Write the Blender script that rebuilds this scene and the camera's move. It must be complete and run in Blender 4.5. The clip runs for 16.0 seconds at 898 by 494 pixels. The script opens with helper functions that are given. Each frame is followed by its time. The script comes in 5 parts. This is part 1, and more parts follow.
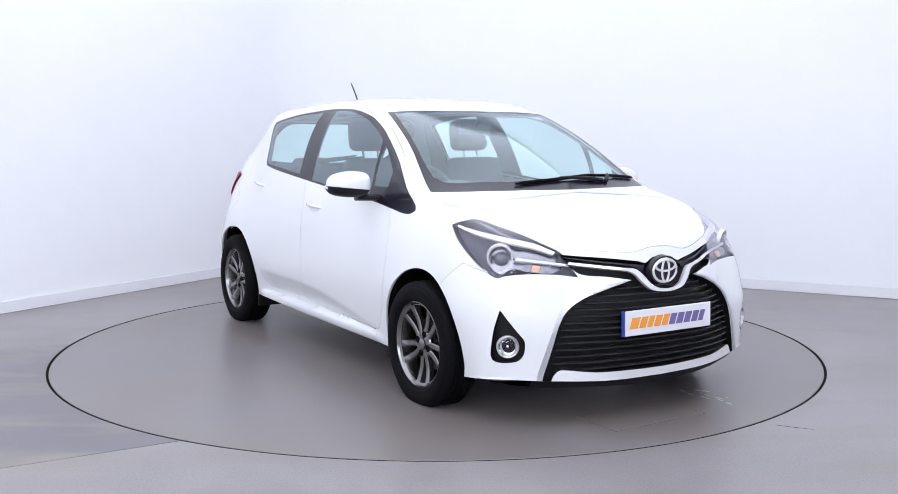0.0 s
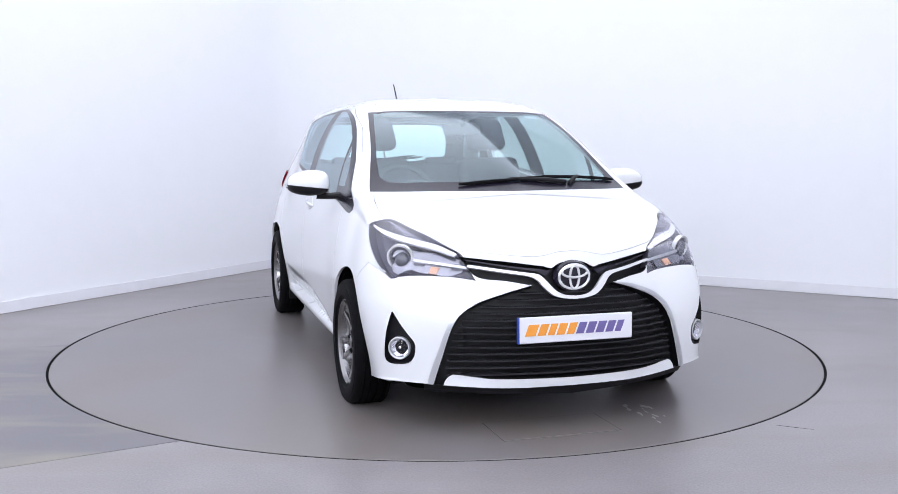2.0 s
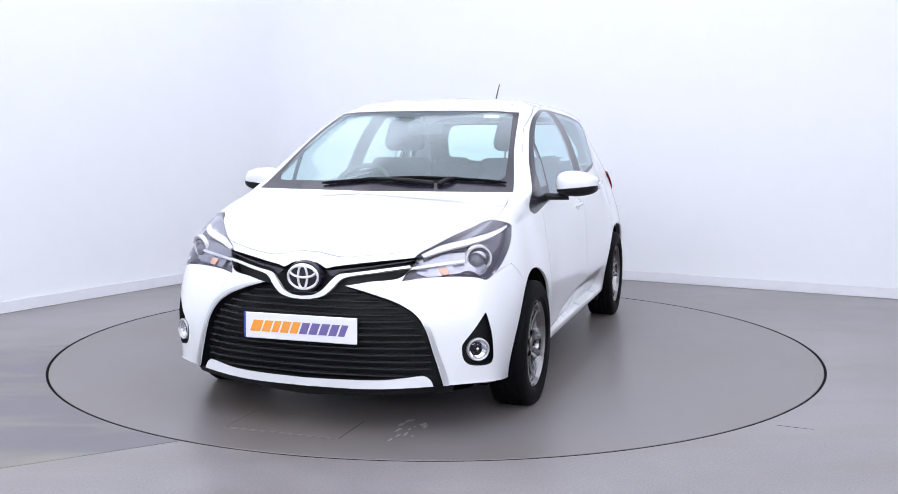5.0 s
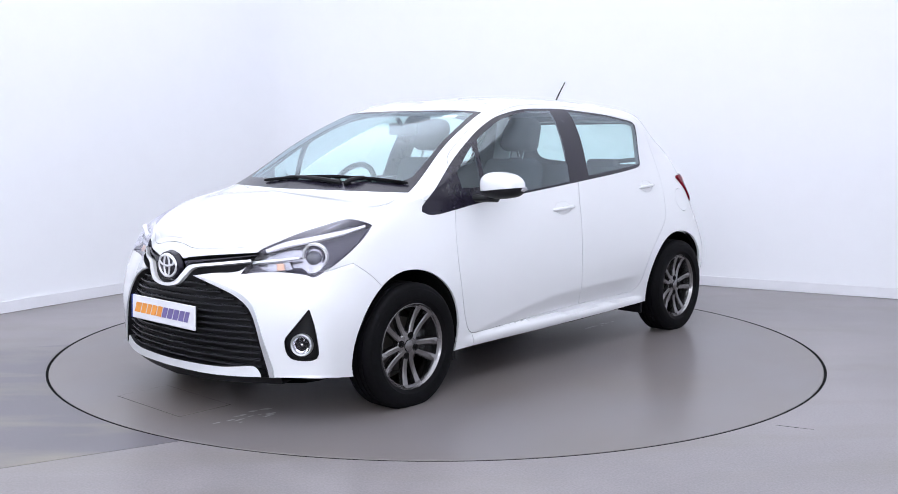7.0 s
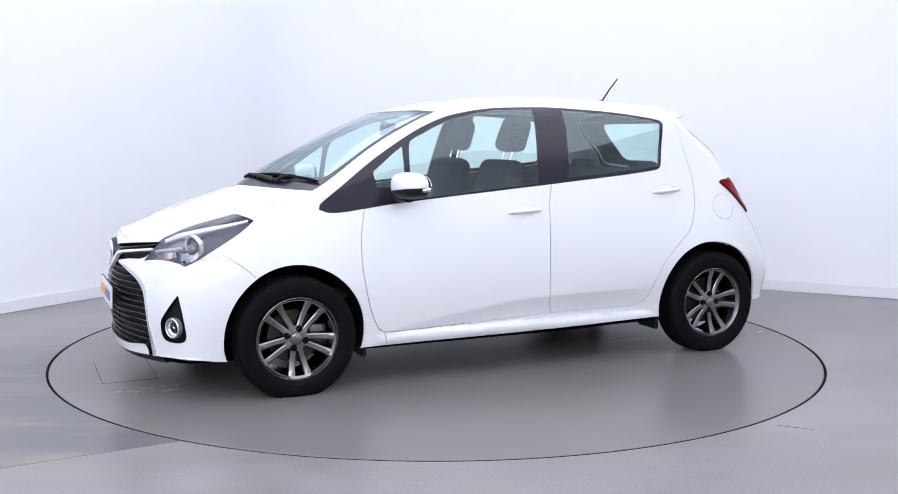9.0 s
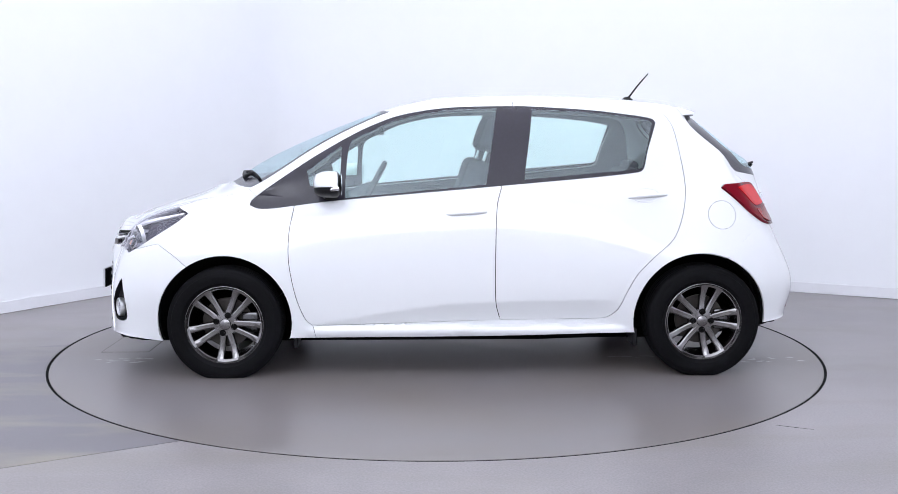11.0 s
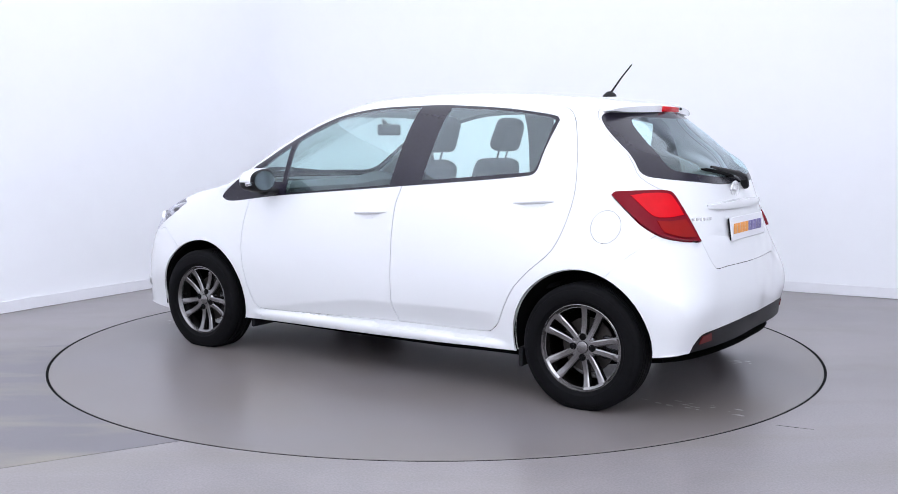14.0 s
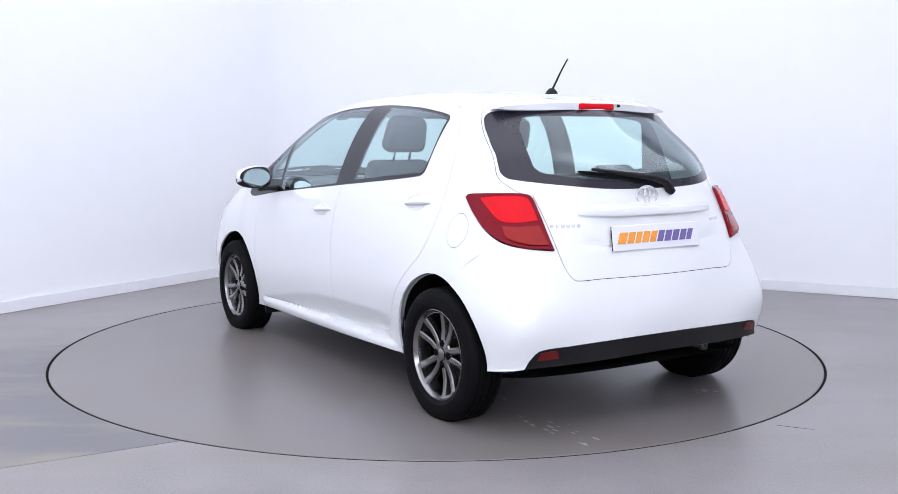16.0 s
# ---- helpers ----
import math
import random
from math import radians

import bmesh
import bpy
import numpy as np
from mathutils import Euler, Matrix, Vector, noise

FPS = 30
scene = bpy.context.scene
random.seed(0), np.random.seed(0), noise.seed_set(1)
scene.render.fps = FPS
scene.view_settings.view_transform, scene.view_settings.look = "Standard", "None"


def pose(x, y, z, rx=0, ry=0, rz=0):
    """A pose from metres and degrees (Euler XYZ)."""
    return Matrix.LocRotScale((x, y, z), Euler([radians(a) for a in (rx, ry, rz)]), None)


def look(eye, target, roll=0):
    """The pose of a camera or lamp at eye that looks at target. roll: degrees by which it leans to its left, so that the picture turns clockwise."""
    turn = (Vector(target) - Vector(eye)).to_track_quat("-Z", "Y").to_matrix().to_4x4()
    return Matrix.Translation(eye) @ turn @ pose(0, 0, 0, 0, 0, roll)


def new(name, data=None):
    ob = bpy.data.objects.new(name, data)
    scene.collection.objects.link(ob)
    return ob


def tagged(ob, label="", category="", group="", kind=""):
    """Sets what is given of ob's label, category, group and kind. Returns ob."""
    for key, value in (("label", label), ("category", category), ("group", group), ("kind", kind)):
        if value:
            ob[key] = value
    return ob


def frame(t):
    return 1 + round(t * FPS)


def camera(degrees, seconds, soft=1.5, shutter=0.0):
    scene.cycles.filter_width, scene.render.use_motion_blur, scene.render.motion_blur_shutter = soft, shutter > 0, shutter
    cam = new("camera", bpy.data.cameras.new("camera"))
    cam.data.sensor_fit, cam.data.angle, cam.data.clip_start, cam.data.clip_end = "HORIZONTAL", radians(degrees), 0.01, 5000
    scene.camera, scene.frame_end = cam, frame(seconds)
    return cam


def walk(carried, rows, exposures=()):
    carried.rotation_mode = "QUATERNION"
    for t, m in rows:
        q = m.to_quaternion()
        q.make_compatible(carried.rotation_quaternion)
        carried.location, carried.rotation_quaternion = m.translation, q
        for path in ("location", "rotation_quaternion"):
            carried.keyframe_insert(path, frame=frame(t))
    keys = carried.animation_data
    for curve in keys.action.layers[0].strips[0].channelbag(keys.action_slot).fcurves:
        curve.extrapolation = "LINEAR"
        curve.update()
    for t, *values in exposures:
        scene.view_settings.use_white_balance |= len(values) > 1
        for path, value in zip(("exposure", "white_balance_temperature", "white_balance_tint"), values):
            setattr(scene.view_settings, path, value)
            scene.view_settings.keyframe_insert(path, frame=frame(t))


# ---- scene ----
# camera: fixed on a tripod, 1.24 m high, 5.9 m from the turntable's centre
cam = camera(49.48, 16.0, soft=0.8)
EYE = (0.0, -5.887, 1.241)
AIM = (0.01122, -4.89313, 1.13099)
walk(cam, [(0.0, look(EYE, AIM, 0.086)), (16.0, look(EYE, AIM, 0.086))])

# ---------------------------------------------------------------- light
world = bpy.data.worlds.new("studio_world")
scene.world = world
world.use_nodes = True
world.node_tree.nodes["Background"].inputs[0].default_value = (0.9, 0.9, 1.0, 1)
world.node_tree.nodes["Background"].inputs[1].default_value = 0.15
scene.view_settings.exposure = 0.0


# ---------------------------------------------------------------- materials
def material(name, colour, rough=0.5, metal=0.0, spec=0.5, coat=0.0, grain=0.0, grain_size=40.0,
             bump=0.0, bump_size=200.0, emit=0.0, alpha=1.0, transmission=0.0, ior=1.45, coords="Object"):
    """Principled material with two scales of noise in colour and fine relief."""
    m = bpy.data.materials.new(name)
    m.use_nodes = True
    nodes, links = m.node_tree.nodes, m.node_tree.links
    b = nodes["Principled BSDF"]
    b.inputs["Base Color"].default_value = (*colour, 1)
    b.inputs["Roughness"].default_value = rough
    b.inputs["Metallic"].default_value = metal
    b.inputs["Specular IOR Level"].default_value = spec
    b.inputs["Coat Weight"].default_value = coat
    b.inputs["Coat Roughness"].default_value = 0.04
    b.inputs["IOR"].default_value = ior
    b.inputs["Transmission Weight"].default_value = transmission
    if emit:
        b.inputs["Emission Color"].default_value = (*colour, 1)
        b.inputs["Emission Strength"].default_value = emit
    tc = nodes.new("ShaderNodeTexCoord")
    if grain:
        n1, n2 = nodes.new("ShaderNodeTexNoise"), nodes.new("ShaderNodeTexNoise")
        n1.inputs["Scale"].default_value, n2.inputs["Scale"].default_value = grain_size, grain_size * 0.07
        n1.inputs["Detail"].default_value = n2.inputs["Detail"].default_value = 5
        mix = nodes.new("ShaderNodeMath")
        mix.operation = "ADD"
        links.new(tc.outputs[coords], n1.inputs["Vector"])
        links.new(tc.outputs[coords], n2.inputs["Vector"])
        links.new(n1.outputs["Fac"], mix.inputs[0])
        links.new(n2.outputs["Fac"], mix.inputs[1])
        ramp = nodes.new("ShaderNodeMapRange")
        ramp.inputs["From Min"].default_value, ramp.inputs["From Max"].default_value = 0.6, 1.4
        ramp.inputs["To Min"].default_value, ramp.inputs["To Max"].default_value = 1 - grain, 1 + grain
        links.new(mix.outputs[0], ramp.inputs["Value"])
        mul = nodes.new("ShaderNodeVectorMath")
        mul.operation = "SCALE"
        mul.inputs[0].default_value = colour
        links.new(ramp.outputs[0], mul.inputs["Scale"])
        links.new(mul.outputs[0], b.inputs["Base Color"])
    if bump:
        n3, bp = nodes.new("ShaderNodeTexNoise"), nodes.new("ShaderNodeBump")
        n3.inputs["Scale"].default_value, n3.inputs["Detail"].default_value = bump_size, 4
        bp.inputs["Strength"].default_value, bp.inputs["Distance"].default_value = bump, 0.002
        links.new(tc.outputs[coords], n3.inputs["Vector"])
        links.new(n3.outputs["Fac"], bp.inputs["Height"])
        links.new(bp.outputs[0], b.inputs["Normal"])
    return m


def glass(name, tint, least=0.06, rough=0.02, shine=(0.84, 0.95, 1.0)):
    """Thin window glass: a tinted see-through pane with a mirror reflection that grows at grazing angles."""
    m = bpy.data.materials.new(name)
    m.use_nodes = True
    nodes, links = m.node_tree.nodes, m.node_tree.links
    for n in list(nodes):
        nodes.remove(n)
    out, mix = nodes.new("ShaderNodeOutputMaterial"), nodes.new("ShaderNodeMixShader")
    clear, gloss, facing = nodes.new("ShaderNodeBsdfTransparent"), nodes.new("ShaderNodeBsdfGlossy"), nodes.new("ShaderNodeLayerWeight")
    clear.inputs[0].default_value = (*tint, 1)
    gloss.inputs["Roughness"].default_value = rough
    gloss.inputs["Color"].default_value = (*shine, 1)
    facing.inputs["Blend"].default_value = 0.5
    power, scale = nodes.new("ShaderNodeMath"), nodes.new("ShaderNodeMath")
    power.operation, scale.operation = "POWER", "MULTIPLY_ADD"
    power.inputs[1].default_value = 3.0
    scale.inputs[1].default_value, scale.inputs[2].default_value = 0.85, least
    links.new(facing.outputs["Facing"], power.inputs[0])
    links.new(power.outputs[0], scale.inputs[0])
    links.new(scale.outputs[0], mix.inputs[0])
    links.new(clear.outputs[0], mix.inputs[1])
    links.new(gloss.outputs[0], mix.inputs[2])
    links.new(mix.outputs[0], out.inputs[0])
    return m


PAINT = material("white_paint", (0.775, 0.785, 0.805), 0.32, coat=1.0, grain=0.012, grain_size=3, bump=0.012, bump_size=900)
BLACK = material("black_plastic", (0.006, 0.006, 0.0075), 0.48, spec=0.3, grain=0.25, grain_size=150, bump=0.12, bump_size=900)
GLOSSBLACK = material("pillar_film", (0.016, 0.014, 0.024), 0.22, grain=0.15, grain_size=60)
RUBBER = material("tyre_rubber", (0.0045, 0.0045, 0.0055), 0.66, spec=0.09, grain=0.3, grain_size=60, bump=0.25, bump_size=400)
ALLOY = material("dark_alloy", (0.10, 0.10, 0.105), 0.25, metal=0.9, coat=0.5, grain=0.08, grain_size=80)
ALLOYFACE = material("machined_alloy", (0.255, 0.248, 0.250), 0.24, metal=1.0, grain=0.06, grain_size=120)
CHROME = material("chrome", (0.82, 0.83, 0.85), 0.12, metal=1.0, grain=0.03, grain_size=30)
SILVER = material("silver_trim", (0.62, 0.63, 0.65), 0.28, metal=0.8, grain=0.05, grain_size=60)
DARK = material("dark_cavity", (0.005, 0.005, 0.0055), 0.9, spec=0.1, grain=0.2, grain_size=30)
CLOTH = material("seat_cloth", (0.022, 0.025, 0.034), 0.85, grain=0.3, grain_size=300, bump=0.4, bump_size=900)
DASH = material("dash_plastic", (0.055, 0.06, 0.066), 0.6, grain=0.2, grain_size=200, bump=0.2, bump_size=700)
HEADLINER = material("headliner", (0.50, 0.52, 0.52), 0.9, grain=0.08, grain_size=200, bump=0.2, bump_size=900)
GLASS = glass("window_glass", (0.85, 0.985, 0.955), 0.11)
SCREENGLASS = glass("windscreen_glass", (0.80, 0.975, 0.955), 0.075, 0.10)
CLEAR = glass("lamp_glass", (0.96, 0.96, 0.98), 0.03, 0.03, (0.95, 0.94, 1.0))
REDLENS = material("red_lens", (0.62, 0.004, 0.012), 0.22, spec=0.14, coat=0.06, grain=0.1, grain_size=25)
REDDARK = material("dark_red_lens", (0.17, 0.002, 0.010), 0.2, spec=0.14, coat=0.05, grain=0.1, grain_size=25)
LAMPGREY = material("lamp_housing", (0.085, 0.082, 0.11), 0.35, spec=0.4, grain=0.15, grain_size=40)
LAMPBOWL = material("fluted_lamp_bowl", (0.36, 0.36, 0.40), 0.24, metal=1.0, grain=0.35, grain_size=45, bump=0.9, bump_size=55)
REFLECTOR = material("lamp_reflector", (0.75, 0.75, 0.78), 0.12, metal=1.0, grain=0.05, grain_size=40)
AMBER = material("amber_lens", (0.72, 0.42, 0.28), 0.3, coat=0.3, grain=0.1, grain_size=60)
PLATE = material("plate_white", (0.78, 0.78, 0.82), 0.3, coat=0.3, grain=0.02, grain_size=60)
ORANGE = material("print_orange", (0.85, 0.33, 0.05), 0.4, grain=0.05, grain_size=60)
PURPLE = material("print_purple", (0.16, 0.13, 0.33), 0.4, grain=0.05, grain_size=60)
BLUE = material("print_blue", (0.03, 0.07, 0.35), 0.4, grain=0.05, grain_size=60)
WALLPAINT = material("wall_paint", (0.86, 0.87, 0.905), 0.75, grain=0.012, grain_size=6, bump=0.03, bump_size=120)
SKIRT = material("skirting_paint", (0.80, 0.80, 0.84), 0.4, grain=0.02, grain_size=20)
LIGHTFACE = material("light_diffuser", (0.892, 0.920, 1.0), 0.6, emit=1.58)
SOFTFACE = material("softbox_diffuser", (0.892, 0.920, 1.0), 0.6, emit=5.0)
LIGHTBODY = material("light_casing", (0.6, 0.6, 0.62), 0.4, metal=0.5, grain=0.05, grain_size=20)


def floor_material(name, polished, tone=(0.24, 0.232, 0.24), stain=0.0, brown=(0.15, 0.125, 0.095), drift=(0.55, 2.4, 1), soft=False):
    """Power-floated grey concrete paint: cloudy tone, grit and faint scuffs."""
    m = material(name, (0.255, 0.25, 0.262), 0.42, grain=0.0)
    nodes, links = m.node_tree.nodes, m.node_tree.links
    b = nodes["Principled BSDF"]
    tc = nodes.new("ShaderNodeTexCoord")
    big, mid, grit = (nodes.new("ShaderNodeTexNoise") for _ in range(3))
    for n, sc, de in ((big, 0.7, 3), (mid, 6, 6), (grit, 160 if polished else 110, 3 if polished else 5)):
        n.inputs["Scale"].default_value, n.inputs["Detail"].default_value = sc, de
        links.new(tc.outputs["Object"], n.inputs["Vector"])
    total = nodes.new("ShaderNodeMath"); total.operation = "MULTIPLY_ADD"
    total.inputs[1].default_value = 0.55
    links.new(mid.outputs["Fac"], total.inputs[0]); links.new(big.outputs["Fac"], total.inputs[2])
    t2 = nodes.new("ShaderNodeMath"); t2.operation = "MULTIPLY_ADD"
    t2.inputs[1].default_value = 0.9 if not polished else 0.25
    links.new(grit.outputs["Fac"], t2.inputs[0]); links.new(total.outputs[0], t2.inputs[2])
    ramp = nodes.new("ShaderNodeMapRange")
    ramp.inputs["From Min"].default_value, ramp.inputs["From Max"].default_value = (0.6, 1.5) if polished else (0.85, 1.60)
    ramp.inputs["To Min"].default_value, ramp.inputs["To Max"].default_value = (0.87, 1.13) if polished else (0.74, 1.26)
    links.new(t2.outputs[0], ramp.inputs["Value"])
    mul = nodes.new("ShaderNodeVectorMath"); mul.operation = "SCALE"
    mul.inputs[0].default_value = tone
    links.new(ramp.outputs[0], mul.inputs["Scale"]); 
    if stain:
        # brown, smeared marks that follow the way cars drive on
        mp = nodes.new("ShaderNodeMapping")
        mp.inputs["Scale"].default_value = drift
        sm, st = nodes.new("ShaderNodeTexNoise"), nodes.new("ShaderNodeMapRange")
        sm.inputs["Scale"].default_value, sm.inputs["Detail"].default_value = 1.6, 4 if soft else 6
        st.inputs["From Min"].default_value, st.inputs["From Max"].default_value = (0.36, 0.72) if soft else (0.46, 0.64)
        st.inputs["To Max"].default_value = stain
        mixc = nodes.new("ShaderNodeMix")
        mixc.data_type = "RGBA"
        mixc.inputs["B"].default_value = (*brown, 1)
        links.new(tc.outputs["Object"], mp.inputs["Vector"]); links.new(mp.outputs[0], sm.inputs["Vector"])
        links.new(sm.outputs["Fac"], st.inputs["Value"]); links.new(st.outputs[0], mixc.inputs["Factor"])
        links.new(mul.outputs[0], mixc.inputs["A"]); links.new(mixc.outputs["Result"], b.inputs["Base Color"])
    else:
        links.new(mul.outputs[0], b.inputs["Base Color"])
    rr = nodes.new("ShaderNodeMapRange")
    rr.inputs["To Min"].default_value, rr.inputs["To Max"].default_value = (0.26, 0.33) if polished else (0.26, 0.44)
    links.new(mid.outputs["Fac"], rr.inputs["Value"]); links.new(rr.outputs[0], b.inputs["Roughness"])
    bp = nodes.new("ShaderNodeBump"); bp.inputs["Strength"].default_value, bp.inputs["Distance"].default_value = 0.15, 0.002
    links.new(grit.outputs["Fac"], bp.inputs["Height"]); links.new(bp.outputs[0], b.inputs["Normal"])
    return m


FLOOR = floor_material("floor_paint", False, (0.240, 0.222, 0.229), stain=0.35, brown=(0.20, 0.183, 0.155))
DISC = floor_material("turntable_paint", True, (0.190, 0.175, 0.181), stain=0.65, brown=(0.165, 0.138, 0.112), drift=(0.55, 0.7, 1), soft=True)
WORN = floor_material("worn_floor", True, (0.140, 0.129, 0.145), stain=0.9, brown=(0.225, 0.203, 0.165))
JOINT = material("joint_dirt", (0.085, 0.078, 0.075), 0.8, grain=0.3, grain_size=40)
FLECK = material("bare_fleck", (0.44, 0.43, 0.44), 0.3, grain=0.15, grain_size=60)


# ---------------------------------------------------------------- mesh helpers
def link_mesh(name, bm, mat, smooth=True, parent=None, label=""):
    me = bpy.data.meshes.new(name)
    bm.normal_update()
    bm.to_mesh(me)
    bm.free()
    for mm in (mat if isinstance(mat, (list, tuple)) else [mat]):
        me.materials.append(mm)
    if smooth:
        me.shade_smooth()
    ob = new(name, me)
    if parent is not None:
        ob.parent = parent
    if label:
        ob["label"] = label
    return ob


def part(name, bm, mat, parent, label="", smooth=True, sharp=35):
    ob = link_mesh(name, bm, mat, smooth, parent, label)
    if smooth and sharp:
        ob.data.set_sharp_from_angle(angle=radians(sharp))
    return ob


def box(bm, lo, hi, bevel=0.0, seg=2):
    """A box from corner to corner, its edges rounded."""
    r = bmesh.ops.create_cube(bm, size=1.0)
    vs = r["verts"]
    for v in vs:
        v.co = Vector([lo[i] + (v.co[i] + 0.5) * (hi[i] - lo[i]) for i in range(3)])
    if bevel:
        es = list({e for v in vs for e in v.link_edges})
        bmesh.ops.bevel(bm, geom=es, offset=bevel, segments=seg, affect="EDGES", profile=0.5)
    return bm


def lathe(bm, profile, axis="y", steps=64, m=None):
    """Turns a profile of (radius, height) about an axis."""
    rings = []
    for r, h in profile:
        ring = []
        for k in range(steps):
            a = 2 * math.pi * k / steps
            c, s = r * math.cos(a), r * math.sin(a)
            co = Vector((c, h, s)) if axis == "y" else Vector((c, s, h)) if axis == "z" else Vector((h, c, s))
            ring.append(bm.verts.new(m @ co if m else co))
        rings.append(ring)
    for a, b in zip(rings, rings[1:]):
        for k in range(steps):
            bm.faces.new((a[k], a[(k + 1) % steps], b[(k + 1) % steps], b[k]))
    bmesh.ops.recalc_face_normals(bm, faces=bm.faces)
    return bm


def tube(bm, points, radius, sides=8, closed=False):
    """A round bar along points; radius may be a list."""
    pts = [Vector(q) for q in points]
    n = len(pts)
    rad = radius if isinstance(radius, (list, tuple)) else [radius] * n
    rings, up = [], Vector((0, 0, 1))
    for i, q in enumerate(pts):
        d = (pts[(i + 1) % n] - pts[i - 1]) if closed else (pts[min(i + 1, n - 1)] - pts[max(i - 1, 0)])
        d.normalize()
        side = d.cross(up)
        if side.length < 0.05:
            side = d.cross(Vector((1, 0, 0)))
        side.normalize()
        nn = side.cross(d)
        rings.append([bm.verts.new(q + rad[i] * (math.cos(2 * math.pi * k / sides) * side + math.sin(2 * math.pi * k / sides) * nn)) for k in range(sides)])
    for i in range(n if closed else n - 1):
        a, b = rings[i], rings[(i + 1) % n]
        for k in range(sides):
            bm.faces.new((a[k], a[(k + 1) % sides], b[(k + 1) % sides], b[k]))
    if not closed:
        bm.faces.new(rings[0][::-1])
        bm.faces.new(rings[-1])
    bmesh.ops.recalc_face_normals(bm, faces=bm.faces)
    return bm


# ---------------------------------------------------------------- the room
CORNER = Vector((-1.148, 4.223, 0))
ALONG_L = Vector((-0.519, -0.854, 0)).normalized()
ALONG_R = Vector((0.877, -0.4806, 0)).normalized()
COVE, HIGH = 0.9, 4.2


def plan_line(inset=0.0):
    """The plan of the two back walls with a rounded corner between them."""
    nl, nr = Vector((0.863, -0.506, 0)), Vector((-0.4806, -0.877, 0))
    bis = (ALONG_L + ALONG_R).normalized()
    half = ALONG_L.angle(ALONG_R) / 2
    rad = COVE * math.tan(half)
    centre = CORNER + bis * (COVE / math.cos(half))
    pts = [CORNER + ALONG_L * 12.5 + nl * inset]
    start = -nl.normalized()
    total = math.pi - 2 * half
    for k in range(17):
        a = -total * k / 16
        d = Matrix.Rotation(a, 3, "Z") @ start
        pts.append(centre + d * (rad - inset))
    pts.append(CORNER + ALONG_R * 9.5 + nr * inset)
    return pts


def strip(name, z0, z1, inset, thick, mat):
    bm = bmesh.new()
    front, back = plan_line(inset), plan_line(inset - thick)
    rows = []
    for f, b in zip(front, back):
        rows.append([bm.verts.new((f.x, f.y, z0)), bm.verts.new((f.x, f.y, z1)), bm.verts.new((b.x, b.y, z1)), bm.verts.new((b.x, b.y, z0))])
    for a, b in zip(rows, rows[1:]):
        for k in range(4):
            bm.faces.new((a[k], a[(k + 1) % 4], b[(k + 1) % 4], b[k]))
    bm.faces.new(rows[0]); bm.faces.new(rows[-1][::-1])
    bmesh.ops.recalc_face_normals(bm, faces=bm.faces)
    return link_mesh(name, bm, mat, True)


def room():
    w = strip("wall_back", 0.0, HIGH, 0.0, 0.12, WALLPAINT)
    w.data.set_sharp_from_angle(angle=radians(30))
    tagged(w, "smooth white studio wall with a rounded corner", "wall", kind="structure")
    s = strip("baseboard", 0.003, 0.085, 0.016, 0.013, SKIRT)
    s.data.set_sharp_from_angle(angle=radians(30))
    tagged(s, "white painted skirting board along the studio wall", "baseboard", kind="structure")
    # floor with the round opening of the turntable pit
    bm = bmesh.new()
    far = [Vector((14 * math.cos(a), -3 + 14 * math.sin(a), 0)) for a in (2 * math.pi * k / 180 for k in range(180))]
    ring = [Vector((RING_R * math.cos(a), RING_R * math.sin(a), 0)) for a in (2 * math.pi * k / 180 for k in range(180))]
    low = [Vector((q.x, q.y, -0.06)) for q in ring]
    A, B, C = ([bm.verts.new(q) for q in qs] for qs in (far, ring, low))
    for k in range(180):
        j = (k + 1) % 180
        bm.faces.new((A[k], A[j], B[j], B[k]))
        bm.faces.new((B[k], B[j], C[j], C[k]))
    bm.faces.new(C)
    bmesh.ops.recalc_face_normals(bm, faces=bm.faces)
    f = link_mesh("floor", bm, [FLOOR, DARK], False)
    for p in f.data.polygons:
        if p.center.z < -0.01:
            p.material_index = 1
    tagged(f, "grey painted concrete studio floor with scuffs", "floor", kind="structure")
    # the unseen sides that close the room
    left_end, right_end = plan_line()[0], plan_line()[-1]
    far_l = left_end + ALONG_R * 10.2
    for name, a, b in (("wall_near", left_end, far_l), ("wall_side", right_end, far_l)):
        d = (b - a).normalized()
        nn = Vector((-d.y, d.x, 0))
        bm = bmesh.new()
        box(bm, (0, 0, 0), ((b - a).length, 0.12, HIGH))
        ob = link_mesh(name, bm, WALLPAINT, False)
        ob.matrix_world = Matrix(((d.x, nn.x, 0, a.x), (d.y, nn.y, 0, a.y), (0, 0, 1, 0), (0, 0, 0, 1)))
        tagged(ob, "plain white studio wall", "wall", kind="structure")
    bm = bmesh.new()
    box(bm, (-9.5, -13, HIGH), (9.5, 6, HIGH + 0.12))
    tagged(link_mesh("ceiling", bm, WALLPAINT, False), "plain white studio ceiling", "ceiling", kind="structure")


RING_R = 2.2303


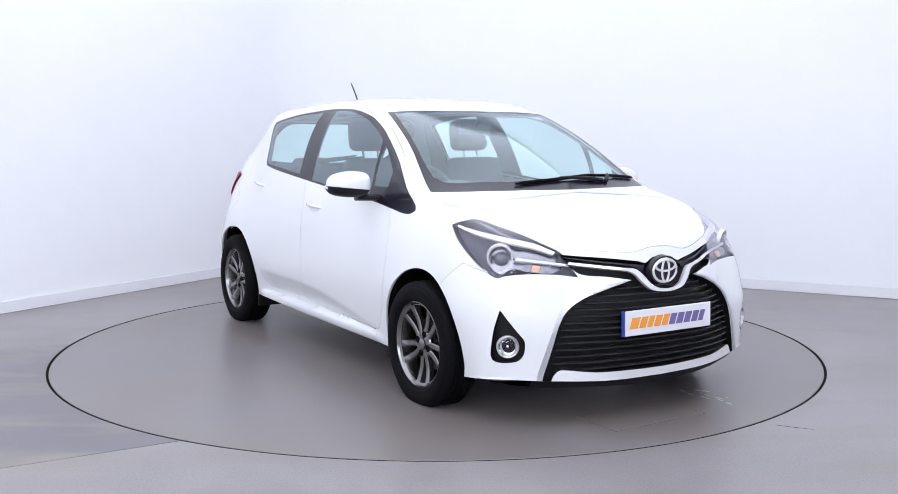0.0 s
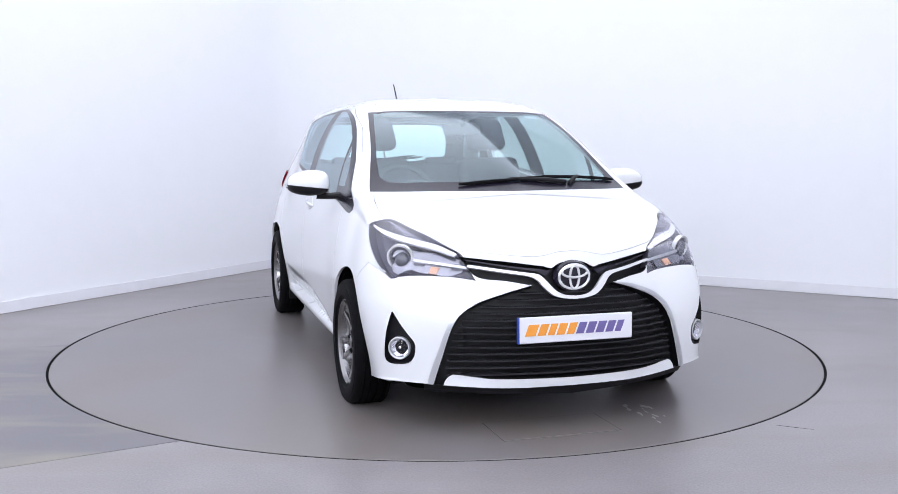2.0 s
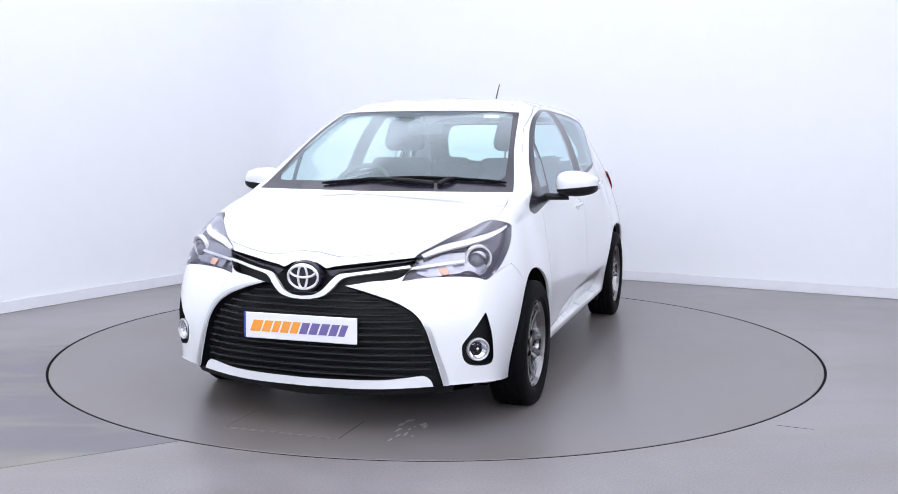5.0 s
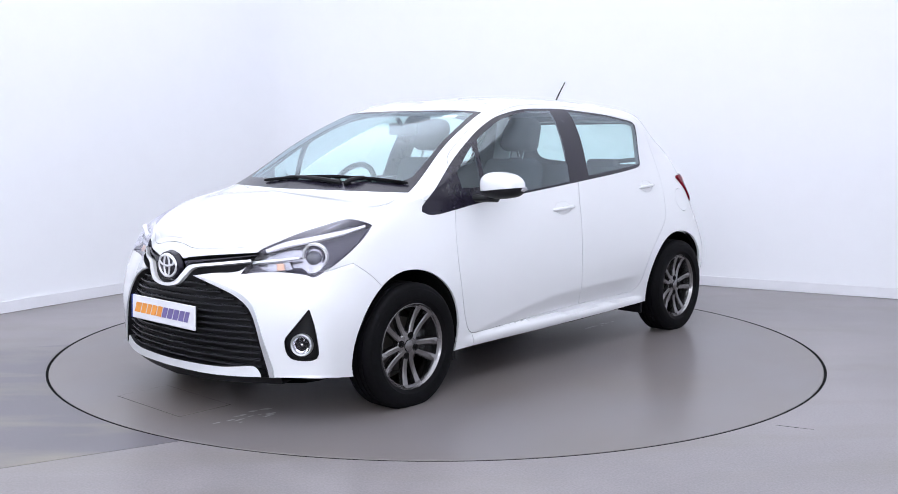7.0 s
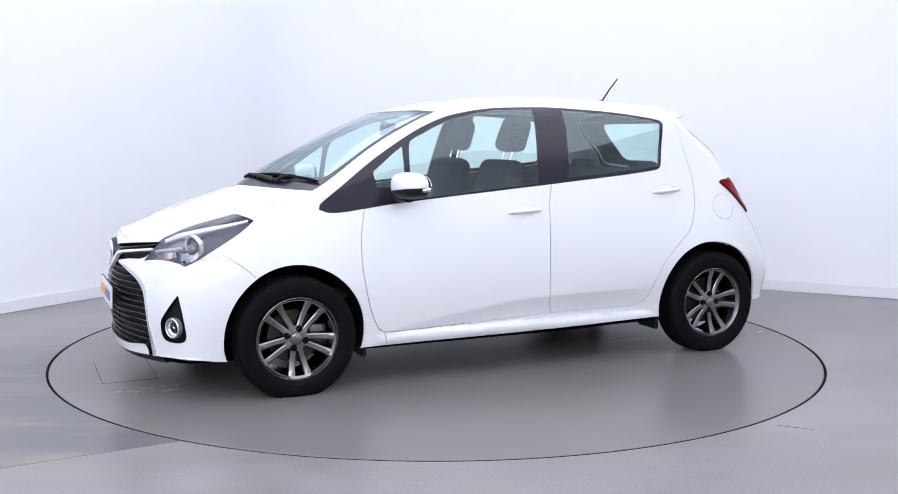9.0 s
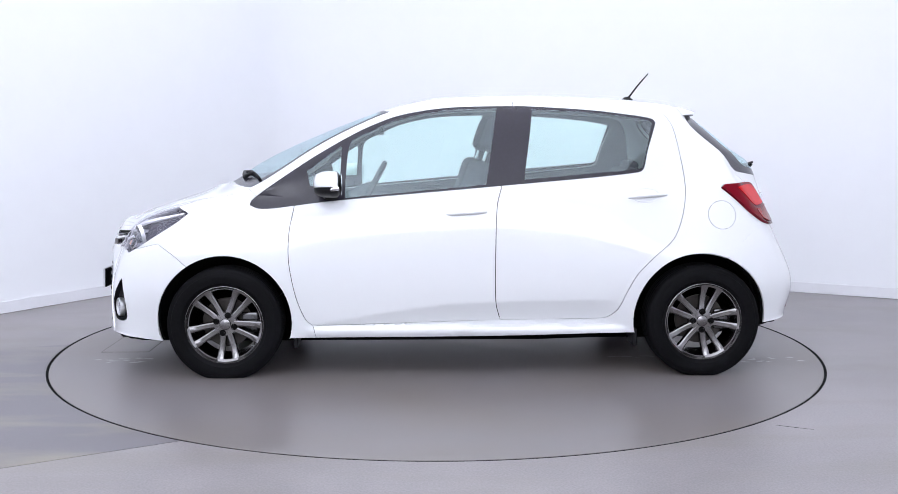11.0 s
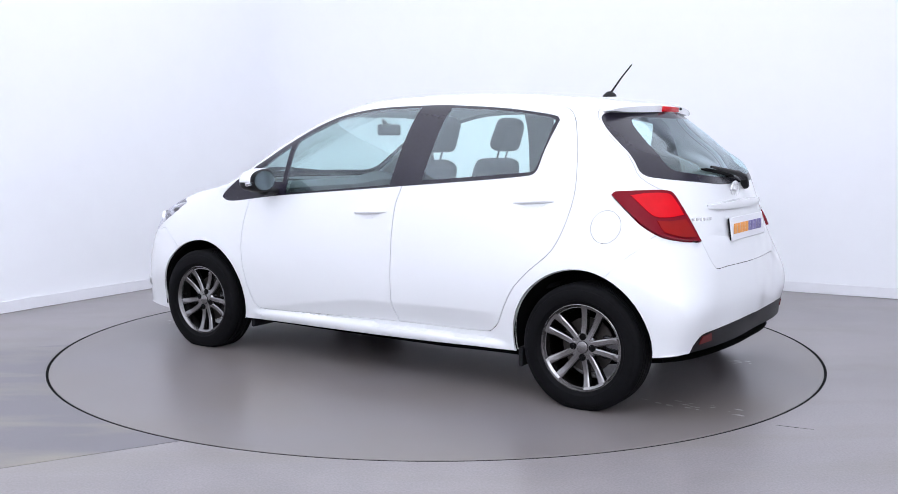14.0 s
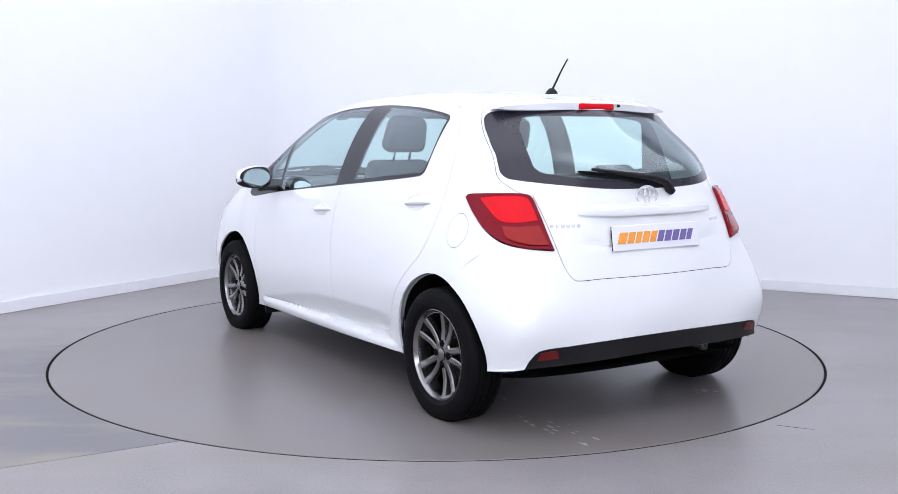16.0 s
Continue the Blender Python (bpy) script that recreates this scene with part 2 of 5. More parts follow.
def ceiling_light():
    """The wide luminous ceiling: a stretched diffuser cloth in a metal frame."""
    root = new("ceiling_light")
    w, d0, d1 = 4.3, -8.6, 2.2
    bm = bmesh.new()
    for lo, hi in (((-w, d0, 0), (-w + 0.06, d1, 0.1)), ((w - 0.06, d0, 0), (w, d1, 0.1)), ((-w + 0.06, d0, 0), (w - 0.06, d0 + 0.06, 0.1)), ((-w + 0.06, d1 - 0.06, 0), (w - 0.06, d1, 0.1))):
        box(bm, lo, hi, 0.006, 1)
    part("frame", bm, LIGHTBODY, root, smooth=False)
    bm = bmesh.new()
    box(bm, (-w + 0.063, d0 + 0.063, 0.02), (w - 0.063, d1 - 0.063, 0.08))
    part("diffuser", bm, LIGHTFACE, root, "white glowing diffuser cloth", smooth=False)
    root.matrix_world = pose(0.6, 0.0, 3.95, 0, 0, -28)
    tagged(root, "wide white luminous ceiling panel over the turntable", "ceiling light", group="studio lights")


def light_wall():
    """A long scrim behind the camera that lights the car's near side."""
    root = new("light_scrim")
    bm = bmesh.new()
    box(bm, (-3.4, -0.02, 2.0), (3.4, 0.0, 3.7))
    part("diffuser", bm, SOFTFACE, root, "white glowing front cloth", smooth=False)
    bm = bmesh.new()
    for lo, hi in (((-3.43, -0.2, 1.97), (-3.403, 0.02, 3.73)), ((3.403, -0.2, 1.97), (3.43, 0.02, 3.73)), ((-3.403, -0.2, 1.97), (3.403, 0.02, 1.997)), ((-3.403, -0.2, 3.703), (3.403, 0.02, 3.73)), ((-3.43, -0.22, 1.97), (3.43, -0.203, 3.73))):
        box(bm, lo, hi)
    part("casing", bm, LIGHTBODY, root, smooth=False)
    for x in (-2.6, 0.0, 2.6):
        bm = bmesh.new()
        tube(bm, [(x, -0.26, 0.0), (x, -0.26, 3.0)], 0.025, 12)
        tube(bm, [(x, -0.55, 0.02), (x, 0.05, 0.02)], 0.02, 8)
        part("stand", bm, LIGHTBODY, root, smooth=False)
    root.matrix_world = pose(-0.45, -8.1, 0)
    tagged(root, "long white light scrim on metal stands", "light scrim", group="studio lights")


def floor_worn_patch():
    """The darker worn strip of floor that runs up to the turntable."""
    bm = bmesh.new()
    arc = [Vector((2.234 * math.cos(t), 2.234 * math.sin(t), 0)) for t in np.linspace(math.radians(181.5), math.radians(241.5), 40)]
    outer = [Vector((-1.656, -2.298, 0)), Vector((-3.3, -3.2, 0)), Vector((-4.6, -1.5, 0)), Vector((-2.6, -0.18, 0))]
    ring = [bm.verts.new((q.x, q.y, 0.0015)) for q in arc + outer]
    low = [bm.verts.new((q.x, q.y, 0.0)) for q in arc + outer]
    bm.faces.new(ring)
    for k in range(len(ring)):
        j = (k + 1) % len(ring)
        bm.faces.new((ring[k], low[k], low[j], ring[j]))
    bmesh.ops.recalc_face_normals(bm, faces=bm.faces)
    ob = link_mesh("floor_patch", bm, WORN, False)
    tagged(ob, "darker worn strip of painted floor beside the turntable", "floor", kind="structure")
    bm = bmesh.new()
    tube(bm, [(1.475, -1.752, 0.0), (1.54, -1.785, 0.0), (1.62, -1.820, 0.0)], [0.0008, 0.0015, 0.0005], 6)
    tagged(link_mesh("floor_crack", bm, DARK, False), "short dark hairline crack in the painted floor", "crack", kind="structure")


# ---------------------------------------------------------------- the car's skin
# Guide curves round one half of the car, from the middle of the nose along the flank to the middle of the tail:
# x forward, y to the car's left, z up, origin under the middle of the wheelbase.
BOTTOM = ((2.026, 0.000, 0.193), (2.006, 0.250, 0.193), (1.946, 0.479, 0.202), (1.794, 0.758, 0.216), (1.600, 0.785, 0.190), (1.250, 0.800, 0.200), (1.100, 0.800, 0.200), (0.650, 0.800, 0.205),
          (0.200, 0.800, 0.207), (-0.300, 0.800, 0.213), (-0.800, 0.800, 0.225), (-1.100, 0.800, 0.225), (-1.380, 0.790, 0.245), (-1.672, 0.765, 0.290), (-1.803, 0.331, 0.310), (-1.804, 0.000, 0.312))
MIDDLE = ((2.056, 0.000, 0.450), (2.035, 0.252, 0.453), (1.933, 0.489, 0.452), (1.823, 0.740, 0.465), (1.621, 0.827, 0.479), (1.249, 0.830, 0.520), (1.100, 0.835, 0.520), (0.650, 0.822, 0.520),
          (0.200, 0.821, 0.530), (-0.300, 0.823, 0.540), (-0.800, 0.833, 0.545), (-1.096, 0.844, 0.550), (-1.427, 0.850, 0.525), (-1.736, 0.734, 0.517), (-1.782, 0.340, 0.549), (-1.820, 0.000, 0.519))
SHOULDER = ((1.986, 0.000, 0.757), (1.964, 0.188, 0.740), (1.850, 0.432, 0.728), (1.714, 0.692, 0.782), (1.513, 0.753, 0.844), (1.250, 0.753, 0.901), (1.118, 0.766, 0.909), (0.650, 0.766, 0.927),
            (0.197, 0.765, 0.966), (-0.299, 0.758, 1.005), (-0.800, 0.737, 1.033), (-1.093, 0.709, 1.056), (-1.367, 0.713, 1.047), (-1.432, 0.625, 1.098), (-1.658, 0.323, 1.056), (-1.660, 0.000, 1.035))
RAIL = ((1.938, 0.000, 0.786), (1.884, 0.127, 0.790), (1.774, 0.311, 0.823), (1.598, 0.454, 0.877), (1.436, 0.551, 0.921), (1.263, 0.648, 0.950), (1.128, 0.692, 0.986), (0.633, 0.603, 1.276),
        (0.205, 0.560, 1.415), (-0.296, 0.549, 1.410), (-0.801, 0.542, 1.424), (-1.112, 0.545, 1.406), (-1.230, 0.495, 1.350), (-1.425, 0.430, 1.235), (-1.567, 0.200, 1.168), (-1.652, 0.000, 1.080))
CENTRE = ((1.866, 0.000, 0.816), (1.780, 0.000, 0.847), (1.660, 0.000, 0.891), (1.521, 0.000, 0.936), (1.426, 0.000, 0.974), (1.334, 0.000, 1.001), (1.228, 0.000, 1.079), (0.759, 0.000, 1.299),
          (0.297, 0.000, 1.450), (-0.294, 0.000, 1.505), (-0.802, 0.000, 1.472), (-1.099, 0.000, 1.444), (-1.293, 0.000, 1.420), (-1.431, 0.000, 1.315), (-1.530, 0.000, 1.220), (-1.620, 0.000, 1.115))
GUIDES = np.array([BOTTOM, MIDDLE, SHOULDER, RAIL, CENTRE], float)


def gentle(xs, ys, q):
    """Smooth interpolation of rows ys at xs (cubic, slopes limited so that it does not overshoot)."""
    xs, ys = np.asarray(xs, float), np.asarray(ys, float)
    h = np.diff(xs)
    d = np.diff(ys, axis=0) / h[:, None]
    m = np.zeros_like(ys)
    w = h[1:] / (h[1:] + h[:-1])
    m[1:-1] = w[:, None] * d[:-1] + (1 - w)[:, None] * d[1:]
    m[0], m[-1] = d[0], d[-1]
    lim = 2.2 * np.minimum(np.abs(d[:-1]), np.abs(d[1:])) + 0.25 * np.maximum(np.abs(d[:-1]), np.abs(d[1:]))
    m[1:-1] = np.clip(m[1:-1], -lim, lim)
    k = np.clip(np.searchsorted(xs, q) - 1, 0, len(xs) - 2)
    t = ((q - xs[k]) / h[k])[:, None]
    hh = h[k][:, None]
    return (2 * t**3 - 3 * t**2 + 1) * ys[k] + (t**3 - 2 * t**2 + t) * hh * m[k] + (-2 * t**3 + 3 * t**2) * ys[k + 1] + (t**3 - t**2) * hh * m[k + 1]


NA, NV = 420, 200
ALONG = np.r_[0, np.cumsum(np.linalg.norm(np.diff(GUIDES[1], axis=0), axis=1))]
ALONG_MAX = ALONG[-1]
V_KEYS = np.array([0.0, 0.32, 0.78, 1.22, 1.80])


def skin_table():
    """The skin on a fine grid: along the flank, and from the sill over the shoulder and roof rail to the centre line."""
    qa = np.linspace(0, ALONG_MAX, NA)
    lines = np.stack([gentle(ALONG, g, qa) for g in GUIDES])
    qv = np.linspace(0, V_KEYS[-1], NV)
    grid = np.stack([gentle(V_KEYS, lines[:, i], qv) for i in range(NA)])
    ends = grid.copy()
    # round the joints between the guides
    ker = np.exp(-0.5 * (np.arange(-6, 7) / 2.4) ** 2)
    ker /= ker.sum()
    pad = np.concatenate([2 * grid[:, :1] - grid[:, 6:0:-1], grid, grid[:, -2:-8:-1] * (1, -1, 1)], axis=1)
    grid = sum(k * pad[:, i:i + NV] for i, k in enumerate(ker))
    ker = np.exp(-0.5 * (np.arange(-8, 9) / 3.2) ** 2)
    ker /= ker.sum()
    pad = np.concatenate([grid[8:0:-1] * (1, -1, 1), grid, grid[-2:-10:-1] * (1, -1, 1)], axis=0)
    grid = sum(k * pad[i:i + NA] for i, k in enumerate(ker))
    grid[0, :, 1] = grid[-1, :, 1] = 0
    grid[:, -1, 1] = 0
    grid[:, 0] = ends[:, 0]
    grid[0, :, 1] = grid[-1, :, 1] = 0
    # smoother bonnet, and a clean sweep of the tail above the lamps
    soft = grid
    kept = []
    for _ in range(3):
        ka = np.exp(-0.5 * (np.arange(-14, 15) / 6.0) ** 2)
        ka /= ka.sum()
        pad = np.concatenate([soft[14:0:-1] * (1, -1, 1), soft, soft[-2:-16:-1] * (1, -1, 1)], axis=0)
        soft = sum(k * pad[i:i + NA] for i, k in enumerate(ka))
        pad = np.concatenate([soft[:, :1]] * 14 + [soft] + [soft[:, -2:-16:-1] * (1, -1, 1)], axis=1)
        soft = sum(k * pad[:, i:i + NV] for i, k in enumerate(ka))
        kept.append(soft)
    qa, qv = np.linspace(0, ALONG_MAX, NA)[:, None], np.linspace(0, V_KEYS[-1], NV)[None]
    front = np.clip((ALONG[4] - qa) / 0.35, 0, 1) * np.clip((qv - 0.92) / 0.25, 0, 1)
    rear = np.clip((qa - ALONG[12] + 0.05) / 0.2, 0, 1) * np.clip((qv - 0.88) / 0.2, 0, 1)
    for w, calm in ((front, kept[0]), (rear, kept[0])):
        w = (w * w * (3 - 2 * w))[..., None]
        grid = grid * (1 - w) + calm * w
    grid[0, :, 1] = grid[-1, :, 1] = 0
    grid[:, -1, 1] = 0
    # the doors' lower flank turns under below a rising crease
    x, z = grid[..., 0], grid[..., 2]
    crease = np.interp(x, (-0.95, -0.3, 0.1, 0.45, 0.82), (0.405, 0.40, 0.385, 0.335, 0.27))
    fade = np.clip((0.87 - np.abs(x - 0.01)) / 0.2, 0, 1)
    fade = fade * fade * (3 - 2 * fade) * (grid[..., 1] > 0.5) * (z < 0.6)
    under = np.clip(crease - z, 0, 0.14)
    grid[..., 1] -= 0.30 * under * fade
    # the sill stands out again under the doors and rolls in at its lower edge
    sill = np.interp(z, (0.19, 0.205, 0.222, 0.240, 0.255, 0.264, 0.274), (0.782, 0.799, 0.809, 0.812, 0.809, 0.800, 0.0))
    along = np.clip((0.86 - np.abs(x)) / 0.05, 0, 1) * (grid[..., 1] > 0.5) * (z < 0.274)
    grid[..., 1] += along * np.clip(sill - grid[..., 1], 0, 0.06)
    return grid


SKIN = skin_table()
SKIN_N = np.cross(np.gradient(SKIN, axis=1), np.gradient(SKIN, axis=0))
SKIN_N /= np.linalg.norm(SKIN_N, axis=2, keepdims=True) + 1e-12
if SKIN_N[NA // 2, 60, 1] < 0:
    SKIN_N = -SKIN_N


# ---------------------------------------------------------------- laying shapes on the skin
from mathutils.geometry import delaunay_2d_cdt

SKIN_A, SKIN_V = ALONG_MAX / (NA - 1), V_KEYS[-1] / (NV - 1)
ROOT2 = 2**0.5
VIEWS = {  # flat views of the car: two axes and the way towards the eye
    "side": ((1, 0, 0), (0, 0, 1), (0, 1, 0)),
    "front": ((0, 1, 0), (0, 0, 1), (1, 0, 0)),
    "back": ((0, 1, 0), (0, 0, 1), (-1, 0, 0)),
    "top": ((1, 0, 0), (0, 1, 0), (0, 0, 1)),
    "nose": ((1 / ROOT2, -1 / ROOT2, 0), (0, 0, 1), (1 / ROOT2, 1 / ROOT2, 0)),
    "tail": ((-1 / ROOT2, -1 / ROOT2, 0), (0, 0, 1), (-1 / ROOT2, 1 / ROOT2, 0)),
}


def on_skin(av, depth=0.0):
    """Points of the skin at rows of (along, up), sunk by depth."""
    av = np.atleast_2d(np.asarray(av, float))
    i, j = np.clip(av[:, 0] / SKIN_A, 0, NA - 1.001), np.clip(av[:, 1] / SKIN_V, 0, NV - 1.001)
    i0, j0 = i.astype(int), j.astype(int)
    f, g = (i - i0)[:, None], (j - j0)[:, None]

    def mix(tab):
        return (1 - f) * (1 - g) * tab[i0, j0] + f * (1 - g) * tab[i0 + 1, j0] + (1 - f) * g * tab[i0, j0 + 1] + f * g * tab[i0 + 1, j0 + 1]
    return mix(SKIN) - np.asarray(depth).reshape(-1, 1) * mix(SKIN_N)


def to_skin(points, view):
    """(along, up) of the skin under points of a flat view."""
    ax, ay, eye = (np.array(q, float) for q in VIEWS[view])
    flat = np.stack([SKIN @ ax, SKIN @ ay], -1)
    away = (SKIN_N @ eye) < 0.03
    out = []
    for p in np.atleast_2d(points):
        d = ((flat - p) ** 2).sum(-1) + away * 10
        i, j = np.unravel_index(d.argmin(), d.shape)
        av = np.array([i * SKIN_A, j * SKIN_V])
        for _ in range(4):
            q = on_skin([av, av + (0.004, 0), av + (0, 0.004), av - (0.004, 0), av - (0, 0.004)])
            q = np.stack([q @ ax, q @ ay], -1)
            J = np.stack([(q[1] - q[3]) / 0.008, (q[2] - q[4]) / 0.008], 1)
            if abs(np.linalg.det(J)) < 0.02:
                break
            step = np.clip(np.linalg.solve(J, p - q[0]), -0.02, 0.02)
            av = np.clip(av + step, 0, (ALONG_MAX, V_KEYS[-1]))
        out.append(av)
    return np.array(out)


def rounded(points, closed=True, step=0.02, soft=True):
    """A line through points, smoothly bent where soft, with a point every step metres."""
    p = np.array(points, float)
    n, out = len(p), []
    for k in range(n if closed else n - 1):
        a, b = p[k], p[(k + 1) % n]
        z = p[k - 1] if closed or k else a
        c = p[(k + 2) % n] if closed or k + 2 < n else b
        m = max(1, int(np.linalg.norm(b - a) / step))
        ta, tb = (b - z) * 0.5, (c - a) * 0.5
        lim = np.linalg.norm(b - a) * 0.9
        for t in (ta, tb):
            ln = np.linalg.norm(t)
            if ln > lim:
                t *= lim / ln
        def bend(u, v):
            nu, nv = np.linalg.norm(u), np.linalg.norm(v)
            return nu > 1e-9 and nv > 1e-9 and u @ v / nu / nv > 0.6
        if not (soft and bend(a - z, b - a)):
            ta = b - a
        if not (soft and bend(b - a, c - b)):
            tb = b - a
        for i in range(m):
            t = i / m
            out.append((2 * t**3 - 3 * t**2 + 1) * a + (t**3 - 2 * t**2 + t) * ta + (3 * t**2 - 2 * t**3) * b + (t**3 - t**2) * tb)
    if not closed:
        out.append(p[-1])
    return np.array(out)


def inside(poly, pts):
    x, y = pts[:, 0], pts[:, 1]
    c = np.zeros(len(pts), bool)
    q = np.roll(poly, -1, axis=0)
    for (x0, y0), (x1, y1) in zip(poly, q):
        if y0 != y1:
            c ^= ((y0 > y) != (y1 > y)) & (x < (x1 - x0) * (y - y0) / (y1 - y0) + x0)
    return c


AMAX, VMAX = ALONG_MAX, V_KEYS[-1]


def outline(points, view, ends=(), soft=True, step=0.02):
    """An outline on the skin; ends: corners in the skin's own measure that close a half shape at the centre line."""
    line = rounded(points, closed=not ends, soft=soft, step=step)
    av = to_skin(line, view)
    return np.r_[av, np.array(ends, float).reshape(-1, 2)] if ends else av


def circle(cx, cz, r, n=48):
    return [(cx + r * math.cos(2 * math.pi * k / n), cz + r * math.sin(2 * math.pi * k / n)) for k in range(n)]


# outlines: (x, z) from the side, (y, z) from front and back, (x, y) from above
DAYLIGHT = [(1.127, 0.900), (1.119, 0.922), (1.011, 1.005), (0.835, 1.125), (0.684, 1.217), (0.531, 1.298), (0.376, 1.359), (0.219, 1.392), (0.063, 1.410), (-0.176, 1.418),
            (-0.335, 1.418), (-0.695, 1.395), (-0.931, 1.365), (-1.004, 1.350), (-1.018, 1.332), (-0.969, 1.192), (-0.942, 1.091), (-0.914, 1.071), (-0.707, 1.047),
            (-0.268, 1.008), (0.185, 0.968), (0.495, 0.941), (0.747, 0.917), (1.001, 0.884), (1.082, 0.883)]
QUARTER = [(0.833, 1.076), (0.692, 1.181), (0.652, 1.205), (0.659, 1.066), (0.663, 0.999), (0.816, 0.998)]
PANE_F = [(0.630, 1.066), (0.608, 1.222), (0.525, 1.273), (0.372, 1.340), (0.216, 1.377), (0.062, 1.398), (-0.169, 1.406), (-0.103, 1.004), (0.633, 0.936)]
PANE_R = [(-0.302, 1.030), (-0.361, 1.403), (-0.696, 1.383), (-0.931, 1.353), (-0.996, 1.337), (-0.997, 1.325), (-0.935, 1.095), (-0.915, 1.085)]
B_GAP = [(-0.179, 0.292), (-0.153, 0.392), (-0.150, 0.632), (-0.159, 0.896), (-0.184, 0.999), (-0.262, 1.443)]
DOOR_F = [(0.891, 0.927), (0.922, 0.761), (0.924, 0.609), (0.890, 0.424), (0.848, 0.314), (0.808, 0.274), (0.490, 0.275)] + B_GAP + [(-0.025, 1.438), (0.222, 1.411), (0.538, 1.316),
         (0.693, 1.239), (0.843, 1.140), (0.889, 1.034)]
DOOR_R = [(-0.721, 0.301), (-0.793, 0.347), (-0.841, 0.444), (-0.891, 0.535), (-0.974, 0.624), (-1.084, 0.725), (-1.138, 0.852), (-1.159, 0.993), (-1.141, 1.164), (-1.105, 1.323),
         (-1.047, 1.389), (-0.842, 1.416)] + [(x + 0.03, z) for x, z in B_GAP[::-1]]
SCREEN = [(0.0, 1.4), (0.241, 1.399), (0.404, 1.396), (0.529, 1.388), (0.565, 1.305), (0.617, 1.158), (0.684, 0.987), (0.339, 0.991), (0.0, 0.992)]
SCREEN_IN = [(0.0, 1.392), (0.241, 1.391), (0.404, 1.388), (0.505, 1.38), (0.54, 1.305), (0.592, 1.158), (0.615, 1.06), (0.585, 1.03), (0.339, 1.032), (0.0, 1.034)]
HOOD_FRONT = [(0.0, 0.768), (0.06, 0.764), (0.12, 0.751), (0.166, 0.746), (0.267, 0.751), (0.357, 0.758), (0.45, 0.771)]
HOOD = [(1.719, 0.570), (1.629, 0.621), (1.520, 0.690), (1.390, 0.703),
        (1.15, 0.672), (1.127, 0.660), (1.297, 0.339), (1.358, 0.0)]
HEADLAMP = [(0.485, 0.855), (0.510, 0.868), (0.592, 0.884), (0.713, 0.853), (0.812, 0.823), (0.910, 0.783), (0.983, 0.748), (1.026, 0.695), (1.065, 0.646), (0.978, 0.658),
            (0.853, 0.665), (0.767, 0.659), (0.730, 0.649), (0.669, 0.681), (0.584, 0.745), (0.522, 0.803)]
FOG = [(0.752, 0.515), (0.748, 0.508), (0.728, 0.440), (0.716, 0.370), (0.712, 0.318), (0.720, 0.300), (0.745, 0.291), (0.790, 0.291), (0.832, 0.300), (0.854, 0.328), (0.860, 0.375), (0.854, 0.392), (0.810, 0.446), (0.759, 0.508)]
GRILLE = [(0.0, 0.727), (0.056, 0.720), (0.098, 0.699), (0.128, 0.707), (0.245, 0.722), (0.36, 0.732), (0.454, 0.741), (0.400, 0.663), (0.283, 0.647), (0.186, 0.631), (0.282, 0.603), (0.404, 0.556), (0.479, 0.503),
          (0.518, 0.439), (0.547, 0.348), (0.579, 0.238), (0.587, 0.205), (0.549, 0.205), (0.539, 0.231), (0.512, 0.253), (0.360, 0.236), (0.188, 0.232), (0.0, 0.230)]
BACKLIGHT = [(0.0, 1.378), (0.433, 1.374), (0.519, 1.362), (0.556, 1.335), (0.606, 1.198), (0.624, 1.100), (0.606, 1.074), (0.479, 1.053), (0.241, 1.031), (0.0, 1.025)]
BACKLIGHT_IN = [(0.0, 1.348), (0.33, 1.348), (0.405, 1.338), (0.45, 1.295), (0.492, 1.198), (0.506, 1.125), (0.485, 1.098), (0.39, 1.080), (0.241, 1.065), (0.0, 1.06)]
TAILLAMP = [(0.431, 0.987), (0.449, 1.005), (0.569, 1.009), (0.703, 1.003), (0.743, 0.946), (0.822, 0.776), (0.707, 0.787), (0.609, 0.809), (0.529, 0.860), (0.470, 0.929)]
TAILGATE = [(0.0, 1.43), (0.30, 1.428), (0.480, 1.399), (0.560, 1.351), (0.641, 1.088), (0.594, 1.017), (0.548, 1.003), (0.518, 0.776), (0.501, 0.701), (0.465, 0.654), (0.330, 0.652), (0.0, 0.652)]
VALANCE = [(0.705, 0.296), (0.690, 0.328), (0.652, 0.376), (0.501, 0.386), (0.207, 0.394), (0.0, 0.397)]


